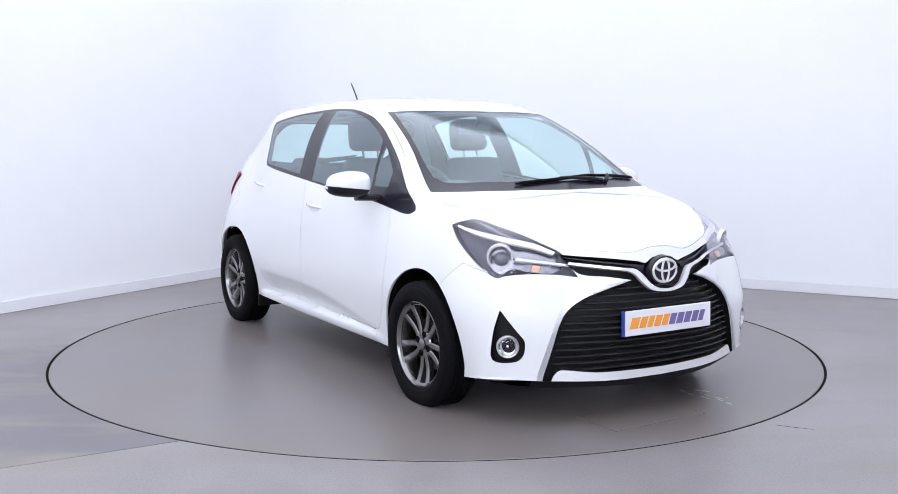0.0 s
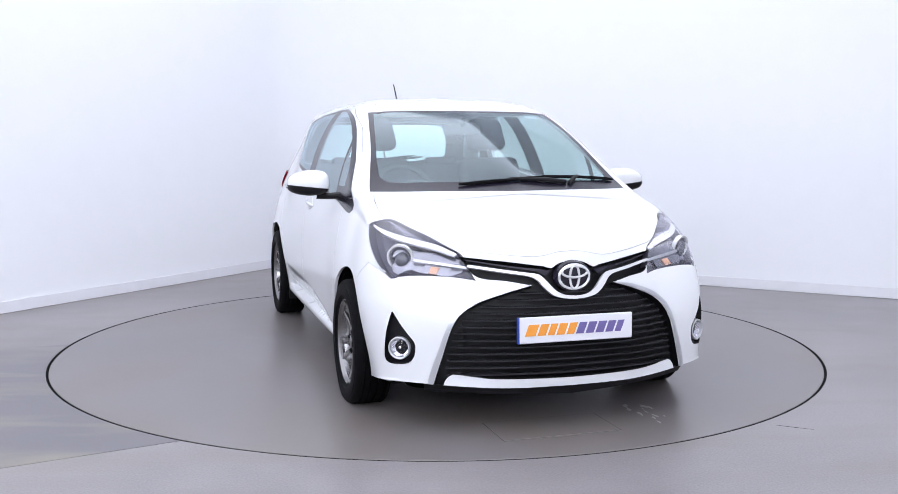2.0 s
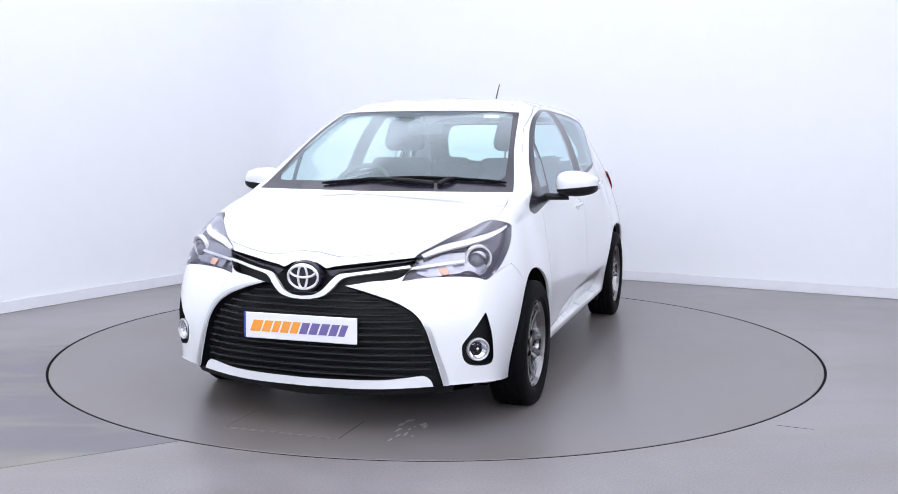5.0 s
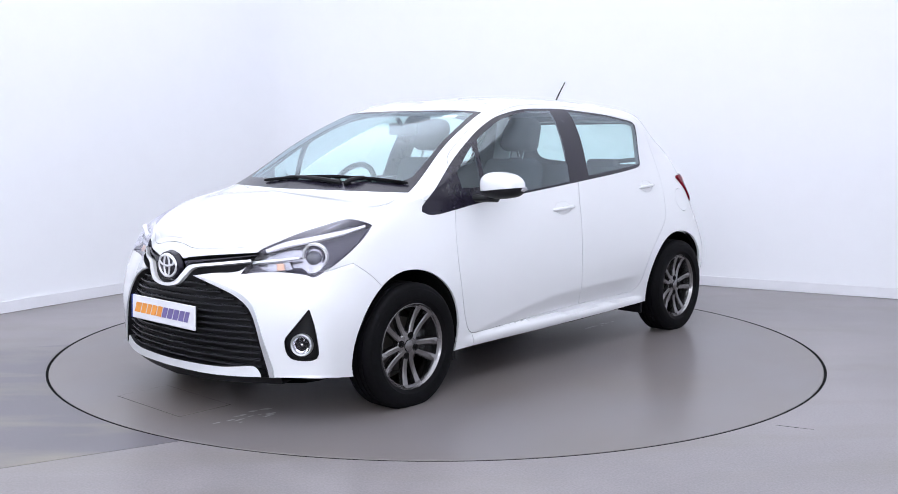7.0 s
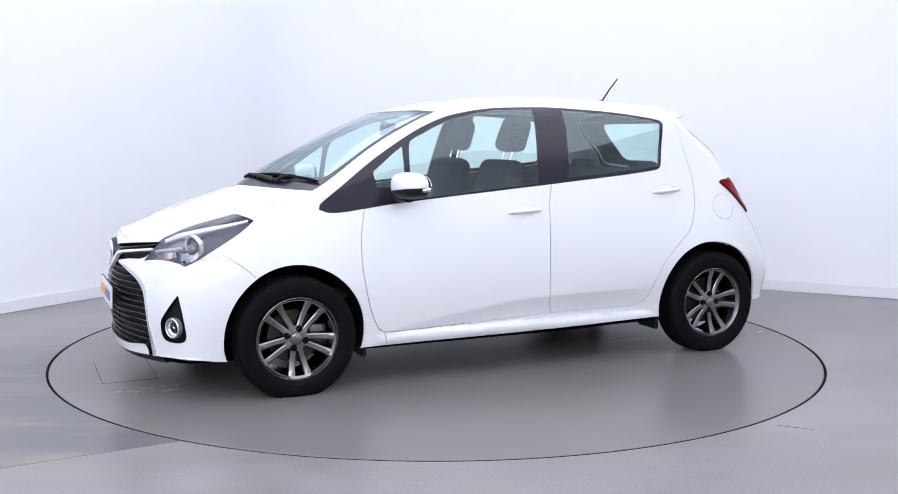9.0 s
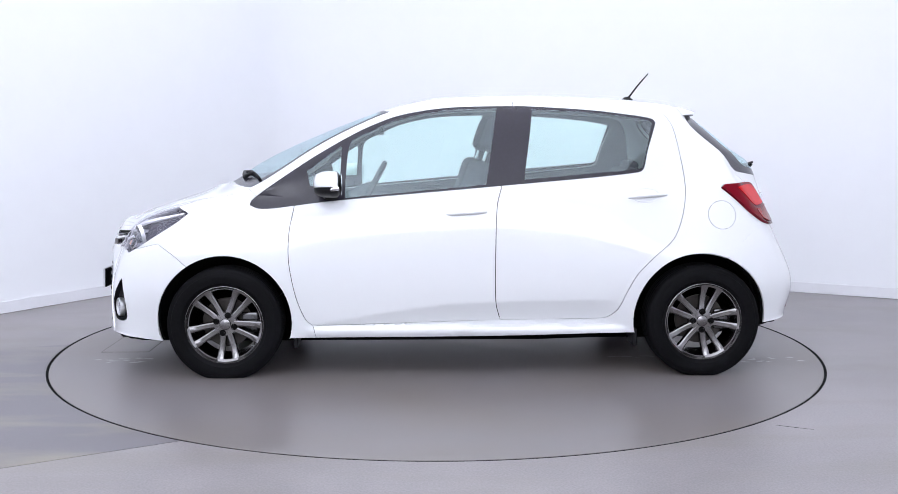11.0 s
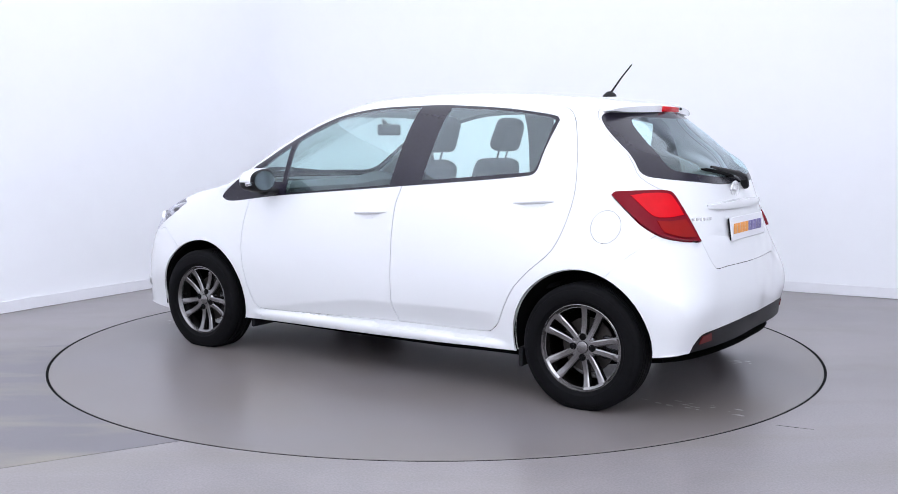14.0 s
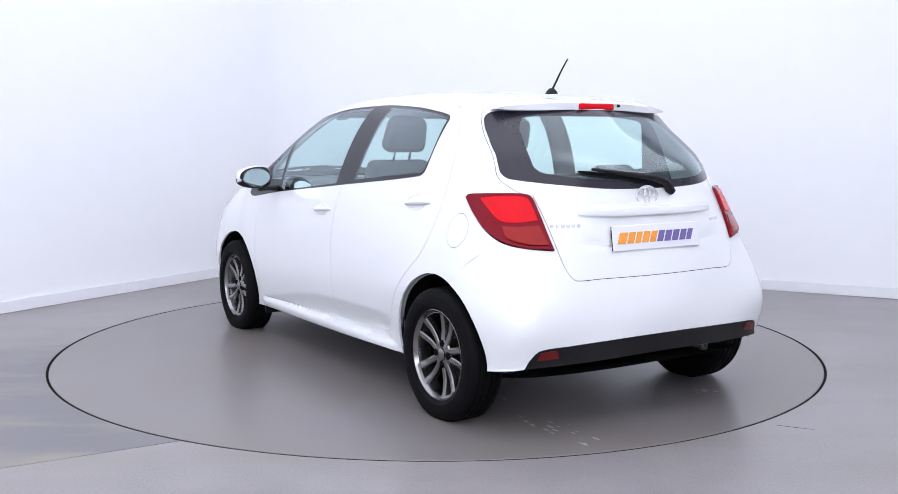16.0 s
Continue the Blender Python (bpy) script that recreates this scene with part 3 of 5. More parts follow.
def bounds_on_skin():
    """Each piece's outline on the skin, the upper pieces first."""
    L = {}
    L["arch_front"] = outline(circle(1.262, 0.292, 0.347), "side", soft=False)
    L["arch_rear"] = outline(circle(-1.232, 0.300, 0.350), "side", soft=False)
    mid = [(0.0, VMAX)]
    L["grille"] = np.r_[outline(GRILLE, "front", ends=[(0, 0.0)], step=0.012)[:-1]]
    L["fog"] = outline(FOG, "nose", step=0.01)
    L["headlamp"] = outline(HEADLAMP, "nose", step=0.012)
    L["taillamp"] = outline(TAILLAMP, "tail", step=0.012)
    L["quarter"] = outline(QUARTER, "side", step=0.015)
    L["pane_front"] = outline(PANE_F, "side", step=0.015)
    L["pane_rear"] = outline(PANE_R, "side", step=0.015)
    L["daylight"] = outline(DAYLIGHT, "side", step=0.015)
    for key, pts, view in (("screen_in", SCREEN_IN, "front"), ("screen", SCREEN, "front"), ("backlight_in", BACKLIGHT_IN, "back"), ("backlight", BACKLIGHT, "back")):
        av = outline(pts, view, ends=mid, step=0.015)[:-1]
        for k in (0, -1):
            av[k, 1] = VMAX
        L[key] = av
    # at the tail the centre line runs along the last station as well
    for key in ("backlight_in", "backlight"):
        av = L[key]
        low = to_skin([(0.0, {"backlight_in": 1.06, "backlight": 1.025}[key])], "back")[0]
        av[-1] = (AMAX, low[1])
        L[key] = np.r_[av, [(AMAX, VMAX)]]
    L["valance"] = np.r_[outline(VALANCE, "back", ends=[(AMAX, 0)]), [(to_skin([(0.705, 0.296)], "back")[0][0] - 0.01, 0.0)]]
    k = len(L["valance"])
    L["valance"][k - 3, 0] = AMAX
    L["cap"] = outline(circle(-1.343, 0.848, 0.073, 36), "side", soft=False)
    L["door_front"] = outline(DOOR_F, "side")
    L["door_rear"] = outline(DOOR_R, "side")
    av = np.r_[to_skin(rounded(HOOD_FRONT, closed=False), "front"), outline(HOOD, "top", ends=[(0, VMAX)])[:-1]]
    av[0, 0], av[-1, 1] = 0.0, VMAX
    L["hood"] = np.r_[av, [(0.0, VMAX)]]
    av = outline(TAILGATE, "back", ends=[(AMAX, VMAX)])[:-1]
    av[0, 1], av[-1, 0] = VMAX, AMAX
    L["tailgate"] = np.r_[av, [(AMAX, VMAX)]]
    line = to_skin(rounded([(1.60, 0.70), (1.517, 0.642), (1.459, 0.592), (1.40, 0.54)], closed=False), "side")
    lamp = to_skin([(0.730, 0.66)], "nose")[0]
    lamp_in = to_skin([(1.03, 0.69)], "nose")[0]
    hood0 = to_skin([(0.43, 0.742)], "front")[0]
    L["bumper_front"] = np.r_[[(0, 0.0), (0, L["hood"][0, 1] + 0.06)], [(0.12, L["hood"][0, 1] + 0.06), hood0 + (0.03, 0.10), lamp_in, lamp], line, [(line[-1, 0], 0.0)]]
    tl = to_skin([(0.609, 0.82)], "tail")[0]
    tl_in = to_skin([(0.80, 0.79)], "tail")[0]
    line = to_skin([(-1.545, 0.804), (-1.438, 0.702), (-1.37, 0.63), (-1.33, 0.6)], "side")
    L["bumper_rear"] = np.r_[[(AMAX, 0.0), (AMAX, L["tailgate"][-2, 1] + 0.08), (tl_in[0] + 0.1, L["tailgate"][-2, 1] + 0.1), tl_in, tl], line, [(line[-1, 0], 0.0)]]
    fend = to_skin(rounded([(0.865, 0.93), (0.892, 0.761), (0.894, 0.609), (0.860, 0.424), (0.818, 0.314), (0.80, 0.255), (0.79, 0.21)], closed=False), "side")
    L["fender"] = np.r_[fend, [(fend[-1, 0], 0.0), (0.5, 0.0), (0.5, 0.79)], to_skin([(1.520, 0.690), (1.390, 0.703), (1.15, 0.672)], "top"), to_skin([(1.1, 0.95)], "side")]
    return L


def split_skin():
    """Cuts the skin along all outlines: {piece: triangles}, and the cut points."""
    L = bounds_on_skin()
    na, nv = 190, 72
    grid = np.stack(np.meshgrid(np.linspace(0, AMAX, na), np.r_[np.linspace(0, 0.26, 30), np.linspace(0.275, VMAX, nv - 10)], indexing="ij"), -1).reshape(-1, 2)
    lines = np.concatenate(list(L.values()))
    keep = np.ones(len(grid), bool)
    for q in lines:
        keep &= ((grid - q) ** 2).sum(1) > 0.008**2
    edge = (grid[:, 0] < 1e-6) | (grid[:, 0] > AMAX - 1e-6) | (grid[:, 1] < 1e-6) | (grid[:, 1] > VMAX - 1e-6)
    grid = grid[keep | edge]
    pts, edges = [Vector(q) for q in grid], []
    for av in L.values():
        n0 = len(pts)
        pts += [Vector(q) for q in av]
        edges += [(n0 + k, n0 + (k + 1) % len(av)) for k in range(len(av))]
    vs, _, fs, *_ = delaunay_2d_cdt(pts, edges, [], 0, 1e-4)
    av = np.array([tuple(v) for v in vs])
    tri = np.array([f for f in fs if len(f) == 3])
    mid = av[tri].mean(1)
    who = np.full(len(tri), "shell", dtype="<U16")
    free = np.ones(len(tri), bool)
    for key, poly in L.items():
        m = free & inside(poly, mid)
        who[m] = key
        free &= ~m
    return av, tri, who


CUT, TRIS, WHO = split_skin()
EDGE_Y = 2e-3


def piece(key, name, mat, parent, sides=(1, -1), depth=0.0, gap=0.0022, flange=0.012, label=""):
    """One panel of the skin as a mesh: its triangles, drawn back from its seams, with a turned-in edge."""
    keys = key if isinstance(key, tuple) else (key,)
    tri = TRIS[np.isin(WHO, keys)]
    used, idx = np.unique(tri, return_inverse=True)
    tri = idx.reshape(-1, 3)
    xyz = on_skin(CUT[used], depth)
    n = on_skin(CUT[used], 0.0) - on_skin(CUT[used], 1.0)
    bm = bmesh.new()
    for sgn in sides:
        vs = [bm.verts.new((q[0], sgn * q[1], q[2])) for q in xyz]
        for t in tri:
            a, b, c = xyz[t]
            f = [vs[k] for k in t]
            flip = np.dot(np.cross(b - a, c - a), n[t].mean(0)) < 0
            if flip != (sgn < 0):
                f = f[::-1]
            try:
                bm.faces.new(f)
            except ValueError:
                pass
    bmesh.ops.remove_doubles(bm, verts=[v for v in bm.verts if abs(v.co.y) < EDGE_Y], dist=2.2e-3)
    bm.normal_update()
    rim = [e for e in bm.edges if e.is_boundary and not (len(sides) == 2 and abs(e.verts[0].co.y) < EDGE_Y and abs(e.verts[1].co.y) < EDGE_Y)]
    rv = {v for e in rim for v in e.verts}
    if gap:
        move = {}
        for v in rv:
            d = Vector()
            for e in v.link_edges:
                if e.is_boundary and e.link_faces:
                    f = e.link_faces[0]
                    along = (e.verts[1].co - e.verts[0].co).normalized()
                    side = f.calc_center_median() - e.verts[0].co
                    side -= along * side.dot(along)
                    if side.length > 1e-7:
                        d += side.normalized()
            if d.length > 1e-6:
                move[v] = d.normalized() * gap
        for v, d in move.items():
            v.co += d
    if flange and rim:
        normal = {v: v.normal.copy() for v in rv}
        r = bmesh.ops.extrude_edge_only(bm, edges=rim)
        low = [g for g in r["geom"] if isinstance(g, bmesh.types.BMVert)]
        for v in low:
            near = [e.other_vert(v) for e in v.link_edges if e.other_vert(v) in normal]
            v.co -= (normal[near[0]] if near else v.normal) * flange
    return part(name, bm, mat, parent, label, sharp=40)


def patch(points, view, name, mat, parent, depth=0.0, thick=0.004, side=1, label="", soft=True, step=0.012, fill=0.025, on_bm=None):
    """A thin plate that follows the skin under an outline of a flat view."""
    line = rounded(points, soft=soft, step=step)
    av = to_skin(line, view)
    lo, hi = av.min(0), av.max(0)
    grid = np.stack(np.meshgrid(np.arange(lo[0], hi[0], fill), np.arange(lo[1], hi[1], fill), indexing="ij"), -1).reshape(-1, 2)
    if len(grid):
        grid = grid[inside(av, grid)]
        if len(grid):
            far = np.min(((grid[:, None] - av[None]) ** 2).sum(-1), axis=1) > (0.4 * fill) ** 2
            grid = grid[far]
    pts = [Vector(q) for q in av] + [Vector(q) for q in grid]
    vs, _, fs, *_ = delaunay_2d_cdt(pts, [(k, (k + 1) % len(av)) for k in range(len(av))], [], 0, 1e-5)
    uv = np.array([tuple(v) for v in vs])
    tri = [f for f in fs if inside(av, uv[list(f)].mean(0)[None])[0]]
    top, low = on_skin(uv, depth - thick), on_skin(uv, depth)
    bm = on_bm or bmesh.new()
    A = [bm.verts.new((q[0], side * q[1], q[2])) for q in top]
    B = [bm.verts.new((q[0], side * q[1], q[2])) for q in low]
    new_faces = []
    count = {}
    for f in tri:
        new_faces.append(bm.faces.new([A[k] for k in f]))
        new_faces.append(bm.faces.new([B[k] for k in reversed(f)]))
        for k in range(len(f)):
            e = (f[k], f[(k + 1) % len(f)])
            count[e] = 1
    for a, b in list(count):
        if (b, a) not in count:
            new_faces.append(bm.faces.new((A[b], A[a], B[a], B[b])))
    bmesh.ops.recalc_face_normals(bm, faces=new_faces)
    if on_bm is not None:
        return None
    for v in [v for v in bm.verts if not v.link_faces]:
        bm.verts.remove(v)
    return part(name, bm, mat, parent, label, sharp=40)


# ---------------------------------------------------------------- the car's panels
car = new("car")
tagged(car, "white five-door hatchback with dark alloy wheels on the turntable", "car")


def panels():
    made = {}
    made["shell"] = piece("shell", "body_shell", PAINT, car, gap=0.0012, label="white painted roof, pillars and rear quarters")
    made["hood"] = piece("hood", "hood", PAINT, car, gap=0.0016)
    made["tailgate"] = piece("tailgate", "tailgate", PAINT, car)
    made["bumper_front"] = piece("bumper_front", "front_bumper", PAINT, car, gap=0.0007)
    made["bumper_rear"] = piece("bumper_rear", "rear_bumper", PAINT, car, gap=0.0008)
    piece("valance", "rear_valance", BLACK, made["bumper_rear"], label="black plastic lower valance")
    glass_f = piece("screen_in", "windscreen", SCREENGLASS, car, gap=0, flange=0.0, label="clear green-tinted windscreen")
    piece("screen", "black_border", GLOSSBLACK, glass_f, gap=0, flange=0.004)
    glass_b = piece("backlight_in", "rear_window", SCREENGLASS, made["tailgate"], gap=0, flange=0.0)
    piece("backlight", "rear_window_border", GLOSSBLACK, made["tailgate"], gap=0, flange=0.004)
    for ob in (glass_f, glass_b):
        ob.visible_shadow = False
    for s in (1, -1):
        side = (s,)
        piece("fender", "front_fender", PAINT, car, side, gap=0.0015)
        df = piece("door_front", "front_door", PAINT, car, side)
        dr = piece("door_rear", "rear_door", PAINT, car, side)
        made[("df", s)], made[("dr", s)] = df, dr
        piece("cap", "fuel_flap", PAINT, car, side, gap=0.0011) if s > 0 else piece("cap", "quarter_patch", PAINT, car, side, gap=0, flange=0)
        piece("daylight", "window_surround", GLOSSBLACK, car, side, gap=0.0, flange=0.01, label="black film round the side windows")
        for key, nm, par in (("quarter", "quarter_light", df), ("pane_front", "door_window", df), ("pane_rear", "door_window", dr)):
            g = piece(key, nm, GLASS, par, side, gap=0, flange=0.0)
            g.visible_shadow = False
        for key, cx, cz, r in (("arch", 1.262, 0.292, 0.347), ("arch", -1.232, 0.300, 0.350)):
            bm = bmesh.new()
            prof = [(r + 0.001, 0.80), (r + 0.01, 0.74), (r + 0.012, 0.45), (0.004, 0.44)]
            lathe(bm, prof, "y", 56)
            bmesh.ops.bisect_plane(bm, geom=bm.verts[:] + bm.edges[:] + bm.faces[:], plane_co=(0, 0, -0.07), plane_no=(0, 0, -1), clear_outer=True)
            for v in bm.verts:
                if cx < 0 and v.co.x < -0.1:
                    v.co.y = min(v.co.y, 0.79 + (v.co.x + 0.1) * 0.55)
            w = part("wheel_arch_liner", bm, DARK, car)
            w.location = (cx, 0, cz)
            if s < 0:
                w.scale = (1, -1, 1)
    return made


PANELS = panels()


# ---------------------------------------------------------------- lamps, grille and trim
def oval_ring(bm, centre, a, b, radius, axis="x", n=48, tilt=0.0):
    pts = []
    for k in range(n):
        t = 2 * math.pi * k / n
        p = Vector((0, a * math.cos(t), b * math.sin(t)))
        p.rotate(Euler((0, tilt, 0)))
        pts.append(Vector(centre) + p)
    return tube(bm, pts, radius, 8, closed=True)


def skin_point(u, w, view, depth=0.0):
    return Vector(on_skin(to_skin([(u, w)], view), depth)[0])


PROJECTOR = material("projector_glass", (0.10, 0.105, 0.13), 0.08, coat=1.0, grain=0.1, grain_size=20)
BRIGHT = material("bright_trim", (0.80, 0.80, 0.82), 0.22, metal=0.35, coat=0.5, grain=0.03, grain_size=40)


def headlamps():
    for s in (1, -1):
        lens = piece("headlamp", "headlamp", CLEAR, car, (s,), gap=0.001, flange=0.0, label="clear headlamp with a dark housing and projector")
        lens.visible_shadow = False
        piece("headlamp", "housing", LAMPGREY, lens, (s,), depth=0.042, gap=0.0, flange=-0.040)
        patch([(0.988, 0.735), (0.90, 0.772), (0.80, 0.790), (0.70, 0.792), (0.675, 0.75), (0.70, 0.690), (0.76, 0.674), (0.85, 0.680), (0.95, 0.672), (1.0, 0.690)],
              "nose", "lamp_bowl", LAMPBOWL, lens, 0.041, 0.003, s, "silver lamp bowl")
        patch([(0.962, 0.757), (0.866, 0.795), (0.709, 0.828), (0.585, 0.850), (0.512, 0.864), (0.510, 0.855), (0.584, 0.836), (0.708, 0.810), (0.861, 0.776), (0.955, 0.745)],
              "nose", "light_guide", PLATE, lens, 0.020, 0.010, s, "white light guide strip")
        patch([(0.976, 0.722), (0.861, 0.772), (0.781, 0.770), (0.800, 0.742), (0.909, 0.724)], "nose", "reflector", LAMPBOWL, lens, 0.036, 0.006, s, "bright chrome reflector")
        patch([(0.956, 0.705), (0.856, 0.718), (0.838, 0.686), (0.953, 0.667)], "nose", "indicator_bowl", LAMPBOWL, lens, 0.032, 0.006, s)
        patch([(0.912, 0.703), (0.880, 0.707), (0.875, 0.680), (0.906, 0.675)], "nose", "indicator_bulb", AMBER, lens, 0.027, 0.008, s, "amber indicator bulb")
        patch([(1.025, 0.704), (0.909, 0.722), (0.805, 0.737), (0.802, 0.728), (0.908, 0.711), (1.025, 0.695)], "nose", "bright_strip", SILVER, lens, 0.022, 0.010, s)
        for nm, r0, r1, dep, mat in (("projector_ring", 0.034, 0.043, 0.004, LAMPGREY), ("outer_ring", 0.046, 0.058, 0.000, BRIGHT)):
            bm = bmesh.new()
            lathe(bm, [(r0, 0.004), (r0 + 0.004, -0.008), (r1, -0.008), (r1, 0.012), (r0, 0.004)], "x", 40)
            ob = part(nm, bm, mat, lens)
            c = skin_point(0.742, 0.745, "nose", dep + 0.022)
            ob.matrix_local = Matrix.Translation((c.x - 0.012, s * c.y, c.z)) @ Euler((0, radians(12), s * radians(28))).to_matrix().to_4x4() @ Matrix.Scale(-1, 4, (1, 0, 0))
        bm = bmesh.new()
        bmesh.ops.create_uvsphere(bm, u_segments=28, v_segments=16, radius=0.035)
        ob = part("projector_lens", bm, PROJECTOR, lens, "dark glass projector lens")
        c = skin_point(0.742, 0.745, "nose", 0.046)
        ob.location = (c.x, s * c.y, c.z)


def fog_lamps():
    for s in (1, -1):
        pocket = piece("fog", "fog_lamp_pocket", BLACK, car, (s,), depth=0.024, gap=0.0, flange=-0.024, label="black pocket round the fog lamp")
        c = skin_point(0.786, 0.358, "nose", 0.018)
        place = Matrix.Translation((c.x, s * c.y, c.z)) @ Euler((0, 0, s * radians(30))).to_matrix().to_4x4()
        for nm, prof, mat in (("fog_lamp_ring", [(0.049, -0.01), (0.049, 0.012), (0.045, 0.016), (0.040, 0.012), (0.038, 0.0)], SILVER),
                              ("fog_lamp_bowl", [(0.039, 0.004), (0.025, -0.012), (0.012, -0.016), (0.0005, -0.014)], REFLECTOR),
                              ("fog_lamp_glass", [(0.039, 0.004), (0.03, 0.009), (0.015, 0.012), (0.0005, 0.013)], CLEAR)):
            bm = bmesh.new()
            lathe(bm, prof, "x", 32)
            ob = part(nm, bm, mat, pocket)
            ob.matrix_local = place
            if mat is CLEAR:
                ob.visible_shadow = False
        bm = bmesh.new()
        lathe(bm, [(0.0005, 0.004), (0.006, 0.002), (0.007, -0.012)], "x", 16)
        ob = part("bulb_cap", bm, CHROME, pocket)
        ob.matrix_local = place


def tail_lamps():
    for s in (1, -1):
        lamp = piece("taillamp", "tail_lamp", REDDARK, car, (s,), depth=-0.014, gap=0.003, flange=0.024, label="red tail lamp wrapping round the rear corner")
        patch([(0.50, 0.985), (0.569, 0.992), (0.690, 0.988), (0.725, 0.94), (0.745, 0.895), (0.66, 0.885), (0.585, 0.895)], "tail", "stop_lens", REDLENS, lamp, -0.013, 0.004, s, "bright red stop lens")
        patch([(0.60, 0.872), (0.66, 0.868), (0.752, 0.876), (0.795, 0.796), (0.71, 0.800), (0.625, 0.825)], "tail", "indicator_lens", AMBERRED, lamp, -0.013, 0.004, s, "smoked amber indicator lens")


AMBERRED = material("smoked_amber", (0.26, 0.007, 0.006), 0.18, spec=0.22, coat=0.12, grain=0.1, grain_size=25)
REFLECTRED = material("dull_reflector_red", (0.11, 0.008, 0.008), 0.35, spec=0.3, grain=0.1, grain_size=40)
SLAT = material("slat_black", (0.022, 0.022, 0.026), 0.26, spec=0.5, grain=0.2, grain_size=80)


def half_width(z):
    """Half the width of the lower grille at a height."""
    zs, ys = (0.23, 0.30, 0.348, 0.439, 0.503, 0.556, 0.603, 0.631), (0.55, 0.55, 0.542, 0.513, 0.474, 0.399, 0.277, 0.18)
    return float(np.interp(z, zs, ys))


def ribbon(bm, line, normals, tall, deep):
    """A slim bar of rectangular section along a line on the nose."""
    rows = []
    for p, n in zip(line, normals):
        up = Vector((0, 0, 1))
        rows.append([bm.verts.new(p + up * tall / 2), bm.verts.new(p + up * tall * 0.1 + n * deep), bm.verts.new(p - up * tall * 0.35 + n * deep), bm.verts.new(p - up * tall / 2)])
    for a, b in zip(rows, rows[1:]):
        for k in range(4):
            bm.faces.new((a[k], a[(k + 1) % 4], b[(k + 1) % 4], b[k]))
    bm.faces.new(rows[0]); bm.faces.new(rows[-1][::-1])
    bmesh.ops.recalc_face_normals(bm, faces=bm.faces)


def grille():
    back = piece("grille", "grille", BLACK, car, depth=0.045, gap=0.0, flange=-0.043, label="wide black front grille with horizontal slats")
    for k in range(13):
        z = 0.248 + 0.0298 * k
        w = half_width(z) - 0.012
        ys = np.linspace(0, w, 16)
        av = to_skin(np.stack([ys, np.full(16, z)], 1), "front")
        p, n = on_skin(av, 0.032), on_skin(av, 0) - on_skin(av, 1.0)
        line = [Vector((q[0], -q[1], q[2])) for q in p[:0:-1]] + [Vector(q) for q in p]
        nor = [Vector((q[0], -q[1], 0)) for q in n[:0:-1]] + [Vector((q[0], q[1], 0)) for q in n]
        bm = bmesh.new()
        ribbon(bm, line, nor, 0.010, 0.018)
        part("slat", bm, SLAT, back, smooth=False)
    # bright bars that run from the lamps and dip under the emblem
    for s in (1, -1):
        patch([(0.425, 0.708), (0.30, 0.693), (0.19, 0.680), (0.155, 0.674), (0.125, 0.648), (0.09, 0.609), (0.05, 0.589), (0.0, 0.583), (0.0, 0.570), (0.05, 0.574), (0.10, 0.588),
               (0.14, 0.622), (0.165, 0.652), (0.195, 0.667), (0.30, 0.681), (0.43, 0.698)], "front", "grille_bar", BRIGHT, back, 0.012, 0.016, s, "bright silver bar dipping under the emblem")
        patch([(0.190, 0.633), (0.282, 0.606), (0.404, 0.559), (0.481, 0.505), (0.521, 0.440), (0.550, 0.349), (0.581, 0.240), (0.588, 0.206), (0.610, 0.206), (0.603, 0.25), (0.568, 0.36),
               (0.535, 0.45), (0.495, 0.518), (0.412, 0.573), (0.285, 0.616)], "front", "grille_edge_trim", SILVER, back, 0.004, 0.008, s, "silver trim along the grille edge")
        # dark bars over and under the bright one
        patch([(0.440, 0.733), (0.30, 0.714), (0.13, 0.695), (0.10, 0.690), (0.125, 0.668), (0.16, 0.688), (0.30, 0.708), (0.425, 0.727)], "front", "upper_bar", GLOSSBLACK, back, 0.016, 0.010, s)
    # emblem
    c = skin_point(0.0, 0.662, "front", 0.0)
    bm = bmesh.new()
    lathe(bm, [(0.0005, 0.022), (0.6, 0.021), (0.92, 0.014), (1.0, -0.01)], "x", 48)
    for v in bm.verts:
        v.co = Vector((v.co.x, v.co.y * 0.088, v.co.z * 0.069))
    em = part("emblem", bm, GLOSSBLACK, car, "dark oval emblem with bright plain rings")
    em.location = (c.x - 0.014, 0, 0.662)
    for x, z, wide, tall, thick in ((0.018, 0, 0.069, 0.051, 0.0062), (0.022, 0, 0.021, 0.05, 0.0055), (0.022, 0.022, 0.058, 0.024, 0.0055)):
        part("emblem_ring", oval_ring(bmesh.new(), (x, 0, z), wide, tall, thick), BRIGHT, em)


